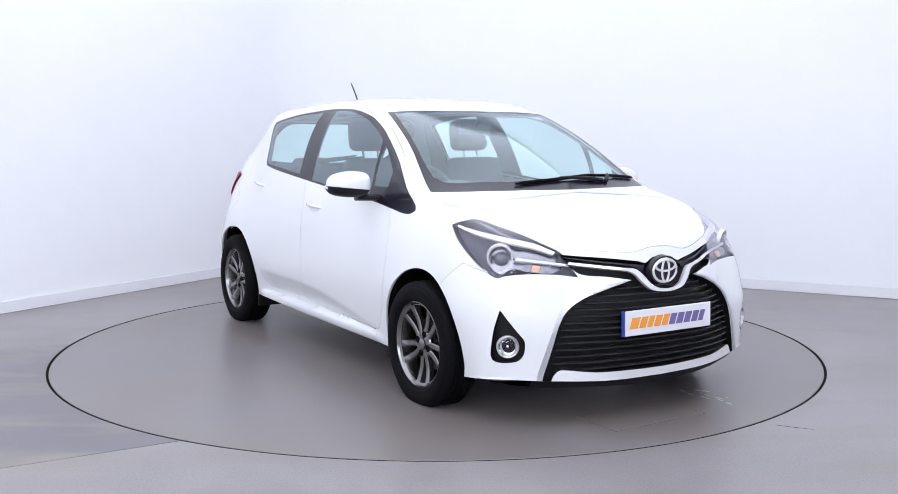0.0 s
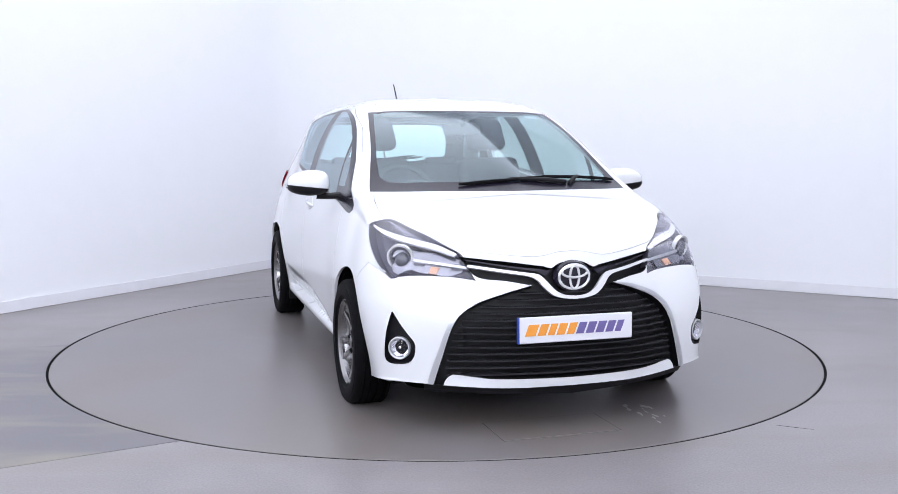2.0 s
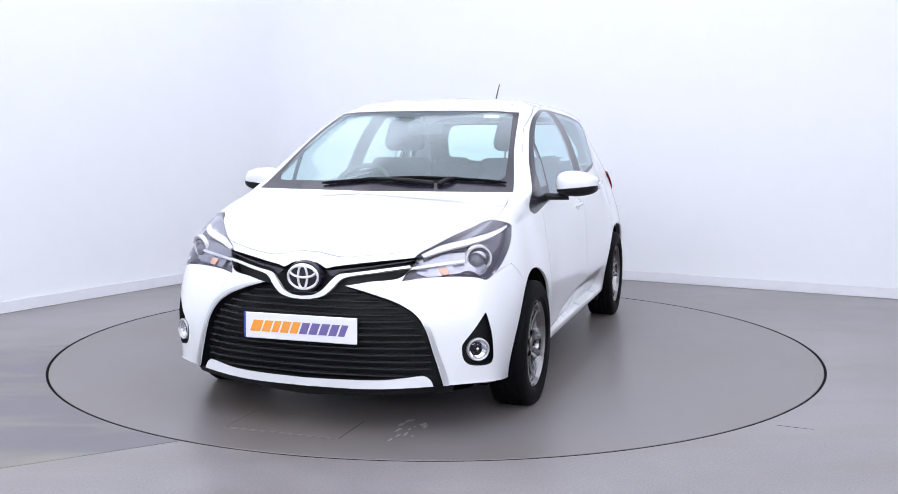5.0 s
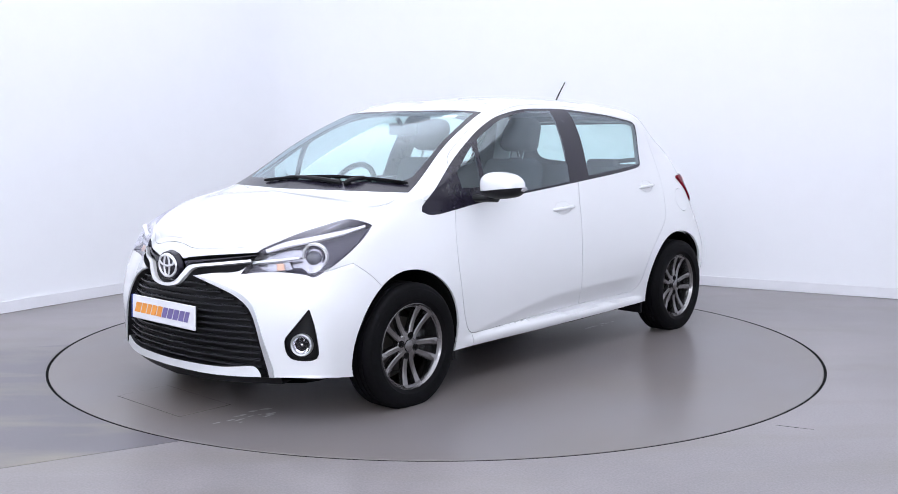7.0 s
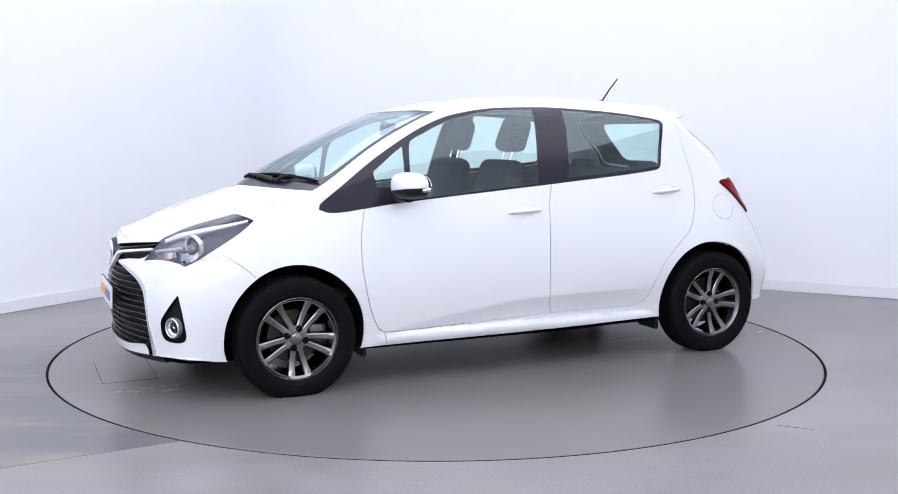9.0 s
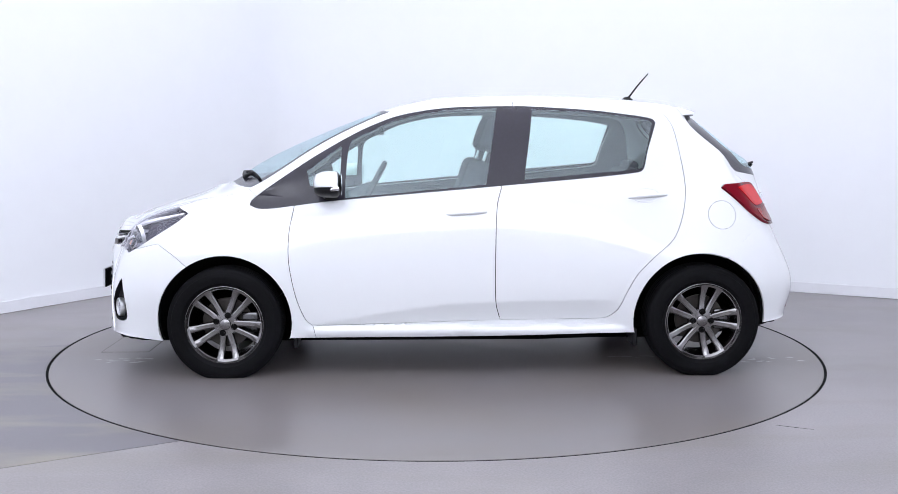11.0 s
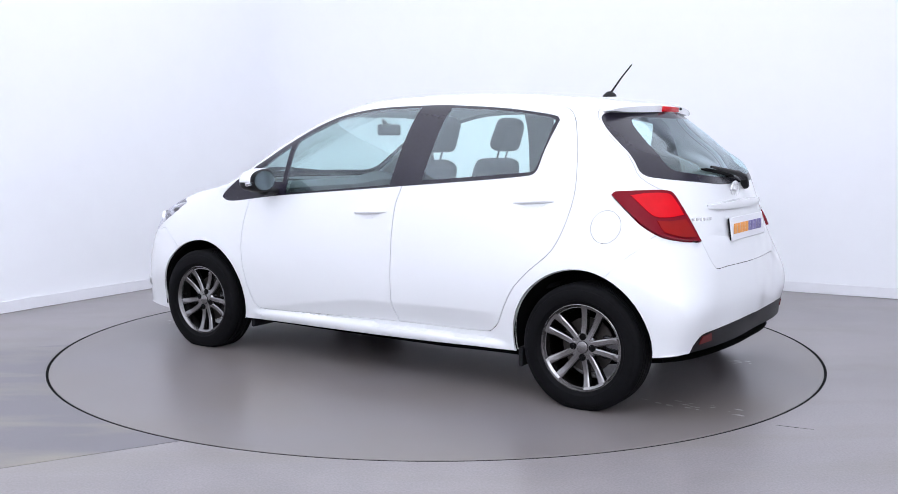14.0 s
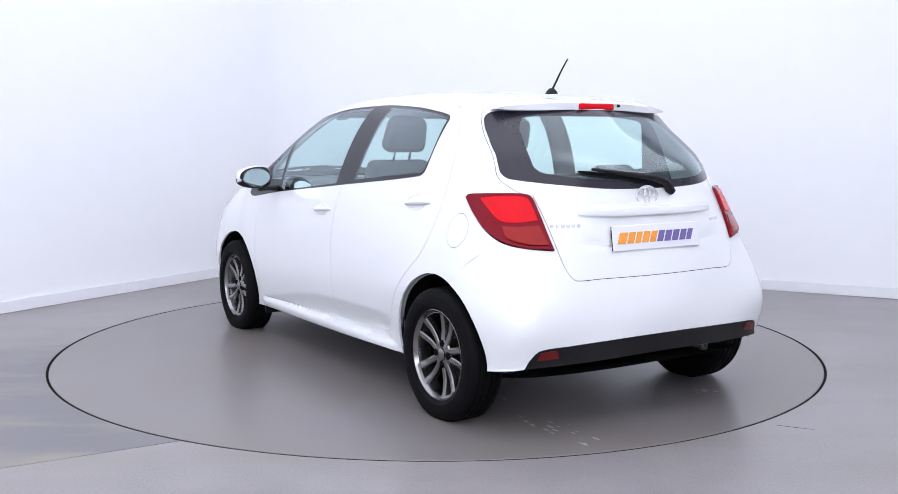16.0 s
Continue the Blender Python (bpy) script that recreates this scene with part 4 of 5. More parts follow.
def number_plate(name, centre, facing, lean):
    """A white show plate with a row of slanted blocks in two colours."""
    bm = bmesh.new()
    box(bm, (-0.008, -0.26, -0.0555), (0.0, 0.26, 0.0555), 0.003, 1)
    plate = part(name, bm, PLATE, car, "white show plate with orange and purple blocks")
    plate.matrix_local = Matrix.Translation(centre) @ Euler((0, radians(lean), 0)).to_matrix().to_4x4() @ Matrix.Rotation(0 if facing > 0 else math.pi, 4, "Z")
    bm = bmesh.new()
    box(bm, (-0.017, -0.257, -0.053), (-0.0085, 0.257, 0.053), 0.003, 1)
    part("plate_holder", bm, BLACK, plate)
    bm = bmesh.new()
    box(bm, (-0.016, -0.2665, -0.055), (0.0006, -0.2605, 0.055))
    if facing > 0:
        part("plate_edge", bm, BLUE, plate, "blue plate edge", smooth=False)
    else:
        bm.free()
    widths = (0.056, 0.046, 0.040, 0.046, 0.044, 0.044, 0.046, 0.046, 0.044, 0.038)
    y = -0.232
    for k, w in enumerate(widths):
        bm = bmesh.new()
        lean_x = 0.010
        hole = k in (1, 3)
        def slab(y0, y1, z0, z1):
            vs = []
            for x in (0.0004, 0.0022):
                for yy, zz in ((y0, z0), (y1, z0), (y1, z1), (y0, z1)):
                    vs.append(bm.verts.new((x, yy + lean_x * zz / 0.026, zz)))
            for f in ((4, 5, 6, 7), (0, 3, 2, 1), (0, 1, 5, 4), (1, 2, 6, 5), (2, 3, 7, 6), (3, 0, 4, 7)):
                bm.faces.new([vs[i] for i in f])
        g = 0.009
        slab(y + g / 2, y + w - g / 2, -0.024, 0.024)
        part("print_block", bm, ORANGE if k < 5 else PURPLE, plate, smooth=False)
        y += w
    return plate


def rear_trim():
    # ledge over the plate, emblem, badge bars, roof spoiler, stop lamp and wiper
    tg = PANELS["tailgate"]
    bm = bmesh.new()
    rows = []
    for y in np.linspace(-0.40, 0.40, 25):
        p = skin_point(abs(y), 0.93, "back")
        d = 0.022 * (1 - (y / 0.40) ** 4) + 0.004
        h = 0.020 * (1 - 0.4 * (y / 0.40) ** 2)
        rows.append([bm.verts.new((p.x + 0.01, y, 0.93 + h)), bm.verts.new((p.x - d * 0.7, y, 0.93 + h * 0.8)), bm.verts.new((p.x - d, y, 0.93 - h * 0.2)), bm.verts.new((p.x - d * 0.9, y, 0.93 - h)), bm.verts.new((p.x + 0.01, y, 0.93 - h))])
    for a, b in zip(rows, rows[1:]):
        for k in range(5):
            bm.faces.new((a[k], a[(k + 1) % 5], b[(k + 1) % 5], b[k]))
    bm.faces.new(rows[0]); bm.faces.new(rows[-1][::-1])
    bmesh.ops.recalc_face_normals(bm, faces=bm.faces)
    part("tailgate_ledge", bm, PAINT, tg, "white ledge over the number plate")
    c = skin_point(0.0, 0.992, "back")
    for x, z, wide, tall, thick in ((0.005, 0.992, 0.062, 0.042, 0.005), (0.007, 0.992, 0.017, 0.039, 0.004), (0.007, 1.008, 0.048, 0.018, 0.004)):
        part("rear_emblem_ring", oval_ring(bmesh.new(), (c.x - x, 0, z), wide, tall, thick), BRIGHT, tg, "bright plain oval ring")
    for y0, n, w, mat in ((0.515, 6, 0.022, BRIGHT), (-0.385, 5, 0.015, BRIGHT)):
        for k in range(n):
            y = y0 - k * w
            p = skin_point(abs(y), 0.876, "back")
            bm = bmesh.new()
            box(bm, (p.x - 0.004, y - w * 0.36, 0.870), (p.x + 0.004, y + w * 0.36, 0.884), 0.001, 1)
            part("badge_bar", bm, mat, tg, smooth=False)
    # spoiler
    bm = bmesh.new()
    rows = []
    for y in np.linspace(-0.515, 0.515, 41):
        q = (y / 0.515) ** 2
        k = 1 - 0.8 * q**3
        xe = -1.336 + 0.083 * q
        zt = 1.418 - 0.022 * q - 0.012 * q**4
        p = skin_point(-1.13, min(abs(y), 0.50), "top")
        rows.append([bm.verts.new(v) for v in ((-1.12, y, p.z - 0.004 - 0.05 * q**6), (-1.2, y, (p.z + zt) / 2 + 0.004 - 0.03 * q**6), (xe + 0.014, y, zt), (xe, y, zt - 0.007 * k), (xe + 0.004, y, zt - 0.038 * k), (xe + 0.05, y, zt - 0.046 * k), (-1.15, y, zt - 0.06 * k))])
    for a, b in zip(rows, rows[1:]):
        for k in range(6):
            bm.faces.new((a[k], a[k + 1], b[k + 1], b[k]))
    bm.faces.new(rows[0]); bm.faces.new(rows[-1][::-1])
    bmesh.ops.recalc_face_normals(bm, faces=bm.faces)
    part("roof_spoiler", bm, PAINT, tg, "white roof spoiler over the rear window")
    bm = bmesh.new()
    box(bm, (-1.3415, -0.105, 1.380), (-1.30, 0.105, 1.408), 0.006, 2)
    part("high_stop_lamp", bm, REDLENS, tg, "long red stop lamp under the spoiler")
    bm = bmesh.new()
    lathe(bm, [(0.0005, 0.012), (0.006, 0.01), (0.008, 0.0)], "z", 12)
    nz = part("washer_nozzle", bm, BLACK, tg)
    nz.matrix_local = Matrix.Translation((-1.334, -0.135, 1.400)) @ Matrix.Rotation(-math.pi / 2, 4, "Y")
    # rear wiper
    base = skin_point(0.07, 1.015, "back", -0.02)
    base.y = -0.13
    arm = bmesh.new()
    mid = skin_point(0.06, 1.062, "back", -0.035); mid.y = -0.03
    tip = skin_point(0.30, 1.10, "back", -0.025)
    tube(arm, [base + Vector((0, -0.02, -0.015)), base, base + Vector((0.0, 0.02, 0.03)), mid, mid.lerp(tip, 0.5), tip], [0.018, 0.022, 0.018, 0.014, 0.010, 0.006], 10)
    wip = part("rear_wiper", arm, BLACK, car, "black rear wiper")
    bm = bmesh.new()
    pts = []
    for y in np.linspace(-0.02, 0.36, 12):
        q = skin_point(abs(y), 1.058 + 0.04 * (y + 0.02) / 0.38, "back", -0.010); q.y = y
        pts.append(q)
    tube(bm, pts, [0.005] + [0.009] * 10 + [0.004], 6)
    part("wiper_blade", bm, RUBBER, wip)
    # reflectors in the valance and the tail pipe
    for s in (1, -1):
        patch([(0.645, 0.368), (0.575, 0.374), (0.562, 0.340), (0.655, 0.334)], "back", "rear_reflector", REFLECTRED, PANELS["bumper_rear"], 0.0, 0.004, s)
    bm = bmesh.new()
    lathe(bm, [(0.02, -1.5), (0.022, -1.70), (0.019, -1.702), (0.018, -1.6)], "x", 20)
    pipe = part("tail_pipe", bm, SILVER, car)
    pipe.location = (0, -0.38, 0.27)


def wheel(cx, s, phase, nuts):
    """Tyre, two-tone alloy rim with five split spokes, nuts, cap and brake disc. Outer face towards +y."""
    z, y0 = (0.280 if cx > 0 else 0.288), 0.757
    rim = bmesh.new()
    lathe(rim, [(0.192, 0.05), (0.2035, 0.074), (0.2045, 0.077), (0.201, 0.0785), (0.197, 0.071), (0.190, 0.060), (0.188, 0.05)], "y", 72)
    w = part("wheel", rim, ALLOYFACE, car, "dark grey machined alloy wheel with split spokes")
    barrel = bmesh.new()
    lathe(barrel, [(0.203, -0.085), (0.197, -0.07), (0.189, 0.06), (0.186, 0.06), (0.174, 0.0), (0.172, -0.08)], "y", 72)
    part("rim_barrel", barrel, BARREL, w, "dark inner barrel of the rim")
    tyre = bmesh.new()
    prof = [(0.199, -0.082), (0.218, -0.09), (0.258, -0.092), (0.284, -0.083), (0.295, -0.068)]
    for g in (-0.05, -0.02, 0.014, 0.044):
        prof += [(0.299, g - 0.012), (0.299, g), (0.292, g + 0.002), (0.292, g + 0.006), (0.299, g + 0.008)]
    prof += [(0.298, 0.062), (0.294, 0.073), (0.286, 0.082), (0.280, 0.0845), (0.272, 0.087), (0.2705, 0.089), (0.262, 0.091), (0.246, 0.0925), (0.230, 0.0905), (0.222, 0.0895),
             (0.2205, 0.087), (0.208, 0.081), (0.201, 0.076)]
    lathe(tyre, prof, "y", 96)
    # the loaded tyre sits flat on the floor and bulges a little there
    for v in tyre.verts:
        low = 0.001 - z
        near = max(0.0, (low + 0.07 - v.co.z) / 0.07)
        v.co.y *= 1 + 0.05 * min(1.0, near)
        v.co.z = max(v.co.z, low)
    part("tyre", tyre, RUBBER, w)
    for k in range(5):
        ang = radians(phase + 72 * k)
        for d in (-1, 1):
            bm = bmesh.new()
            rows = []
            for t in np.linspace(0, 1, 7):
                r = 0.042 + (0.195 - 0.042) * t
                off = d * (0.014 + 0.030 * t)
                wid = 0.0145 + 0.001 * t + 0.012 * max(0, t - 0.7)
                yy = 0.050 + 0.016 * t - 0.012 * math.sin(math.pi * t)
                rows.append([bm.verts.new((r, yy - 0.026, off - wid * 1.25)), bm.verts.new((r, yy - 0.004, off - wid)), bm.verts.new((r, yy, off - wid * 0.6)),
                             bm.verts.new((r, yy, off + wid * 0.6)), bm.verts.new((r, yy - 0.004, off + wid)), bm.verts.new((r, yy - 0.026, off + wid * 1.25))])
            for a, b in zip(rows, rows[1:]):
                for i in range(6):
                    bm.faces.new((a[i], a[(i + 1) % 6], b[(i + 1) % 6], b[i]))
            bm.faces.new(rows[0]); bm.faces.new(rows[-1][::-1])
            bmesh.ops.recalc_face_normals(bm, faces=bm.faces)
            sp = part("spoke", bm, ALLOYFACE, w, sharp=30)
            sp.matrix_local = Matrix.Rotation(-ang, 4, "Y")
        bm = bmesh.new()
        rows = []
        for t in np.linspace(-0.28, 0.28, 9):
            rows.append([bm.verts.new((r * math.cos(t), yy, r * math.sin(t))) for r, yy in ((0.184, 0.062), (0.198, 0.070), (0.198, 0.045), (0.184, 0.04))])
        for a, b in zip(rows, rows[1:]):
            for i in range(4):
                bm.faces.new((a[i], a[(i + 1) % 4], b[(i + 1) % 4], b[i]))
        bm.faces.new(rows[0]); bm.faces.new(rows[-1][::-1])
        bmesh.ops.recalc_face_normals(bm, faces=bm.faces)
        sp = part("spoke_bridge", bm, ALLOYFACE, w, sharp=30)
        sp.matrix_local = Matrix.Rotation(-ang, 4, "Y")
    bm = bmesh.new()
    lathe(bm, [(0.068, 0.01), (0.066, 0.040), (0.060, 0.047), (0.030, 0.050), (0.028, 0.046), (0.0005, 0.046)], "y", 40)
    part("wheel_centre", bm, ALLOYFACE, w)
    bm = bmesh.new()
    lathe(bm, [(0.028, 0.044), (0.027, 0.054), (0.018, 0.058), (0.0005, 0.059)], "y", 28)
    part("centre_cap", bm, ALLOYFACE, w, "silver centre cap")
    for k in range(4):
        a = radians(nuts + 90 * k)
        bm = bmesh.new()
        lathe(bm, [(0.017, 0.044), (0.017, 0.0505), (0.0158, 0.0512), (0.0150, 0.0498), (0.0085, 0.0498), (0.0085, 0.055), (0.006, 0.057), (0.0005, 0.057)], "y", 12)
        nut = part("wheel_nut", bm, DARK, w)
        nut.location = (0.048 * math.cos(a), 0, 0.048 * math.sin(a))
    bm = bmesh.new()
    lathe(bm, [(0.0005, -0.012), (0.13, -0.012), (0.13, -0.022), (0.0005, -0.022)], "y", 40)
    part("brake_disc", bm, BRAKE, w, "rusty grey brake disc")
    bm = bmesh.new()
    box(bm, (-0.165, -0.045, -0.055), (-0.075, 0.004, 0.055), 0.012, 2)
    part("brake_caliper", bm, ALLOY, w)
    w.matrix_local = Matrix.Translation((cx, s * y0, z)) @ (Matrix.Identity(4) if s > 0 else Matrix.Rotation(math.pi, 4, "Z"))


BARREL = material("rim_barrel_silver", (0.30, 0.30, 0.31), 0.2, metal=1.0, grain=0.06, grain_size=80)
BRAKE = material("brake_steel", (0.05, 0.045, 0.042), 0.5, metal=0.7, grain=0.2, grain_size=60)


def mirrors():
    for s in (1, -1):
        bm = bmesh.new()
        nu, nvv = 36, 20
        rows = []
        for j in range(nvv + 1):
            ph = math.pi * j / nvv - math.pi / 2
            row = []
            for i in range(nu):
                th = 2 * math.pi * i / nu
                def pw(v, e):
                    return math.copysign(abs(v) ** e, v)
                x, y, z = pw(math.cos(ph), 0.6) * pw(math.cos(th), 0.7), pw(math.cos(ph), 0.6) * pw(math.sin(th), 0.6), pw(math.sin(ph), 0.68)
                if x < 0:
                    x *= 0.42
                taper = 1 - 0.22 * max(0, y)
                z = z * taper * (1 if z > 0 else 0.86) - 0.04 * y
                x = x - 0.26 * (y + 1) * (0.6 if x > 0 else 0.4)
                row.append(bm.verts.new((x * 0.088, y * 0.098, z * 0.064)))
            rows.append(row)
        for a, b in zip(rows, rows[1:]):
            for i in range(nu):
                bm.faces.new((a[i], a[(i + 1) % nu], b[(i + 1) % nu], b[i]))
        bmesh.ops.remove_doubles(bm, verts=bm.verts, dist=1e-5)
        bmesh.ops.recalc_face_normals(bm, faces=bm.faces)
        low = bm.copy()
        bmesh.ops.bisect_plane(bm, geom=bm.verts[:] + bm.edges[:] + bm.faces[:], plane_co=(0, 0, -0.012), plane_no=(0, 0.10, -1), clear_outer=True)
        bmesh.ops.bisect_plane(low, geom=low.verts[:] + low.edges[:] + low.faces[:], plane_co=(0, 0, -0.013), plane_no=(0, 0.10, -1), clear_inner=True)
        back = bm.copy()
        cut = {"plane_co": (-0.030, 0, 0), "plane_no": (-1, -0.0934, 0)}
        bmesh.ops.bisect_plane(bm, geom=bm.verts[:] + bm.edges[:] + bm.faces[:], clear_outer=True, **cut)
        bmesh.ops.bisect_plane(back, geom=back.verts[:] + back.edges[:] + back.faces[:], clear_inner=True, **cut)
        sh = part("wing_mirror", bm, PAINT, car, "white wing mirror with a black base")
        sh.matrix_local = Matrix.Translation((0.695, s * 0.914, 1.008)) @ (Matrix.Identity(4) if s > 0 else Matrix.Scale(-1, 4, (0, 1, 0))) @ Matrix.Diagonal((1.16, 1.10, 1.12, 1))
        part("lower_shell", low, BLACK, sh)
        part("mirror_frame", back, BLACK, sh, "black rim round the mirror glass")
        bm = bmesh.new()
        tube(bm, [(0.02, -0.16, -0.055), (0.01, -0.10, -0.06), (0.0, -0.04, -0.055)], [0.034, 0.028, 0.03], 12)
        for v in bm.verts:
            v.co.z = -0.055 + (v.co.z + 0.055) * 0.55
        part("mirror_arm", bm, BLACK, sh)
        bm = bmesh.new()
        lathe(bm, [(0.0005, 0.0), (1.0, 0.0), (1.02, 0.08), (0.0005, 0.08)], "x", 32)
        for v in bm.verts:
            v.co = Vector((-0.045 - 0.05 * v.co.x - v.co.y * 0.008, v.co.y * 0.078, 0.004 + v.co.z * 0.046))
        part("mirror_glass", bm, MIRROR, sh, "silvered mirror glass")
        bm = bmesh.new()
        tube(bm, [(0.028, 0.045, -0.022), (0.006, 0.078, -0.017), (-0.022, 0.093, -0.012), (-0.045, 0.092, -0.008)], [0.004, 0.010, 0.011, 0.008], 8)
        part("mirror_indicator", bm, REFLECTOR, sh, "clear indicator strip")


MIRROR = material("mirror_silver", (0.40, 0.45, 0.47), 0.03, metal=1.0)


def handles():
    for s in (1, -1):
        for key, x0, x1, z0, z1 in (("df", 0.111, -0.112, 0.853, 0.866), ("dr", -0.842, -1.066, 0.938, 0.953)):
            door = PANELS[(key, s)]
            xm, zm = (x0 + x1) / 2 + 0.01, (z0 + z1) / 2 + 0.003
            bm = bmesh.new()
            pts = []
            for t in np.linspace(0, 1, 9):
                q = skin_point(x0 + (x1 - x0) * t, z0 + (z1 - z0) * t, "side", 0.008 - 0.020 * math.sin(math.pi * min(1, max(0, t))) ** 0.5)
                q.y *= s
                pts.append(q)
            tube(bm, pts, [0.006, 0.009, 0.0105, 0.011, 0.011, 0.011, 0.0105, 0.009, 0.006], 10)
            part("door_handle", bm, PAINT, door, "white pull handle")
            line = [(xm + 0.075 * math.cos(a), zm + 0.036 * math.sin(a)) for a in np.linspace(0, 2 * math.pi, 33)]
            av = to_skin(line, "side")
            p = on_skin(av, -0.0008)
            bm = bmesh.new()
            tube(bm, [Vector((q[0], s * q[1], q[2])) for q in p[:-1]], 0.0016, 5, closed=True)
            part("handle_cup_rim", bm, PAINT, door)


def front_wipers():
    def on_screen(y, z, lift):
        q = skin_point(abs(y), z, "front", -lift)
        return Vector((q.x, y, q.z))
    for a, b, pivot in (((-0.27, 1.013), (0.27, 1.048), (0.30, 1.02)), ((0.20, 1.045), (0.64, 1.022), (0.34, 1.018))):
        bm = bmesh.new()
        pts = [on_screen(a[0] + (b[0] - a[0]) * t, a[1] + (b[1] - a[1]) * t + 0.006 * math.sin(math.pi * t), 0.010) for t in np.linspace(0, 1, 14)]
        tube(bm, pts, [0.005] + [0.009] * 12 + [0.005], 6)
        wip = part("windscreen_wiper", bm, RUBBER, car, "black windscreen wiper lying on the glass")
        bm = bmesh.new()
        mid = pts[6] + Vector((0, 0, 0.006))
        base = on_screen(*pivot, 0.008)
        tube(bm, [base, base.lerp(mid, 0.3) + Vector((0.004, 0, 0.006)), base.lerp(mid, 0.7) + Vector((0.004, 0, 0.006)), mid], [0.014, 0.012, 0.009, 0.007], 8)
        part("wiper_arm", bm, BLACK, wip)
        bm = bmesh.new()
        bmesh.ops.create_uvsphere(bm, u_segments=14, v_segments=8, radius=0.014)
        kn = part("wiper_pivot", bm, BLACK, wip)
        kn.location = base
    # paper sticker at the top corner of the screen
    patch([(0.36, 1.375), (0.44, 1.374), (0.445, 1.358), (0.362, 1.36)], "front", "screen_sticker", PLATE, car, 0.004, 0.002, 1, "small white sticker inside the glass")


def aerial():
    bm = bmesh.new()
    lathe(bm, [(0.0005, 0.022), (0.010, 0.02), (0.022, 0.006), (0.026, -0.006)], "z", 20)
    for v in bm.verts:
        v.co.x *= 1.5
    b = part("aerial", bm, BLACK, car, "short black roof aerial")
    b.location = (-0.995, 0, 1.473)
    bm = bmesh.new()
    tube(bm, [(-0.004, 0, 0.01), (-0.06, 0, 0.085), (-0.122, 0, 0.157)], [0.006, 0.0045, 0.0035], 8)
    part("mast", bm, BLACK, b)


def underside():
    g = gentle(ALONG, GUIDES[0], np.linspace(0, ALONG_MAX, 120))
    bm = bmesh.new()
    for z in (0.225, 0.165):
        ring = [bm.verts.new((q[0] * 0.985, max(0, q[1] - 0.13), max(z, q[2] + z - 0.215))) for q in g] + [bm.verts.new((q[0] * 0.985, -max(0, q[1] - 0.13), max(z, q[2] + z - 0.215))) for q in g[-2:0:-1]]
        bm.faces.new(ring)
    part("underbody", bm, DARK, car, "dark underside of the car", smooth=False)
    # black air dam under the nose
    bm = bmesh.new()
    rows = []
    for q in g[:34]:
        if q[1] > 0.66:
            break
        rows.append(q)
    ring = [Vector((q[0], -q[1], 0)) for q in rows[:0:-1]] + [Vector((q[0], q[1], 0)) for q in rows]
    a = [bm.verts.new((q.x - 0.012, q.y * 0.985, 0.212)) for q in ring]
    b = [bm.verts.new((q.x - 0.035, q.y * 0.97, 0.148 + 0.04 * abs(q.y))) for q in ring]
    c = [bm.verts.new((q.x - 0.10, q.y * 0.94, 0.152 + 0.04 * abs(q.y))) for q in ring]
    for r0, r1 in ((a, b), (b, c)):
        for k in range(len(ring) - 1):
            bm.faces.new((r0[k], r0[k + 1], r1[k + 1], r1[k]))
    bmesh.ops.recalc_face_normals(bm, faces=bm.faces)
    part("air_dam", bm, BLACK, car, "black plastic air dam under the nose")
    for x in (0.90, -0.90):
        for s in (1, -1):
            bm = bmesh.new()
            box(bm, (-0.012, -0.10, -0.075), (0.012, 0.07, 0.02), 0.005, 1)
            f = part("mud_flap", bm, BLACK, car)
            f.location = (x, s * 0.70, 0.22)


# ---------------------------------------------------------------- the car's inside
def cushion(bm, lo, hi, soft, m=None, bulge=0.0):
    tmp = bmesh.new()
    box(tmp, lo, hi, soft, 4)
    if m:
        bmesh.ops.transform(tmp, matrix=m, verts=tmp.verts)
    me = bpy.data.meshes.new("tmp")
    tmp.to_mesh(me)
    tmp.free()
    bm.from_mesh(me)
    bpy.data.meshes.remove(me)
    return bm


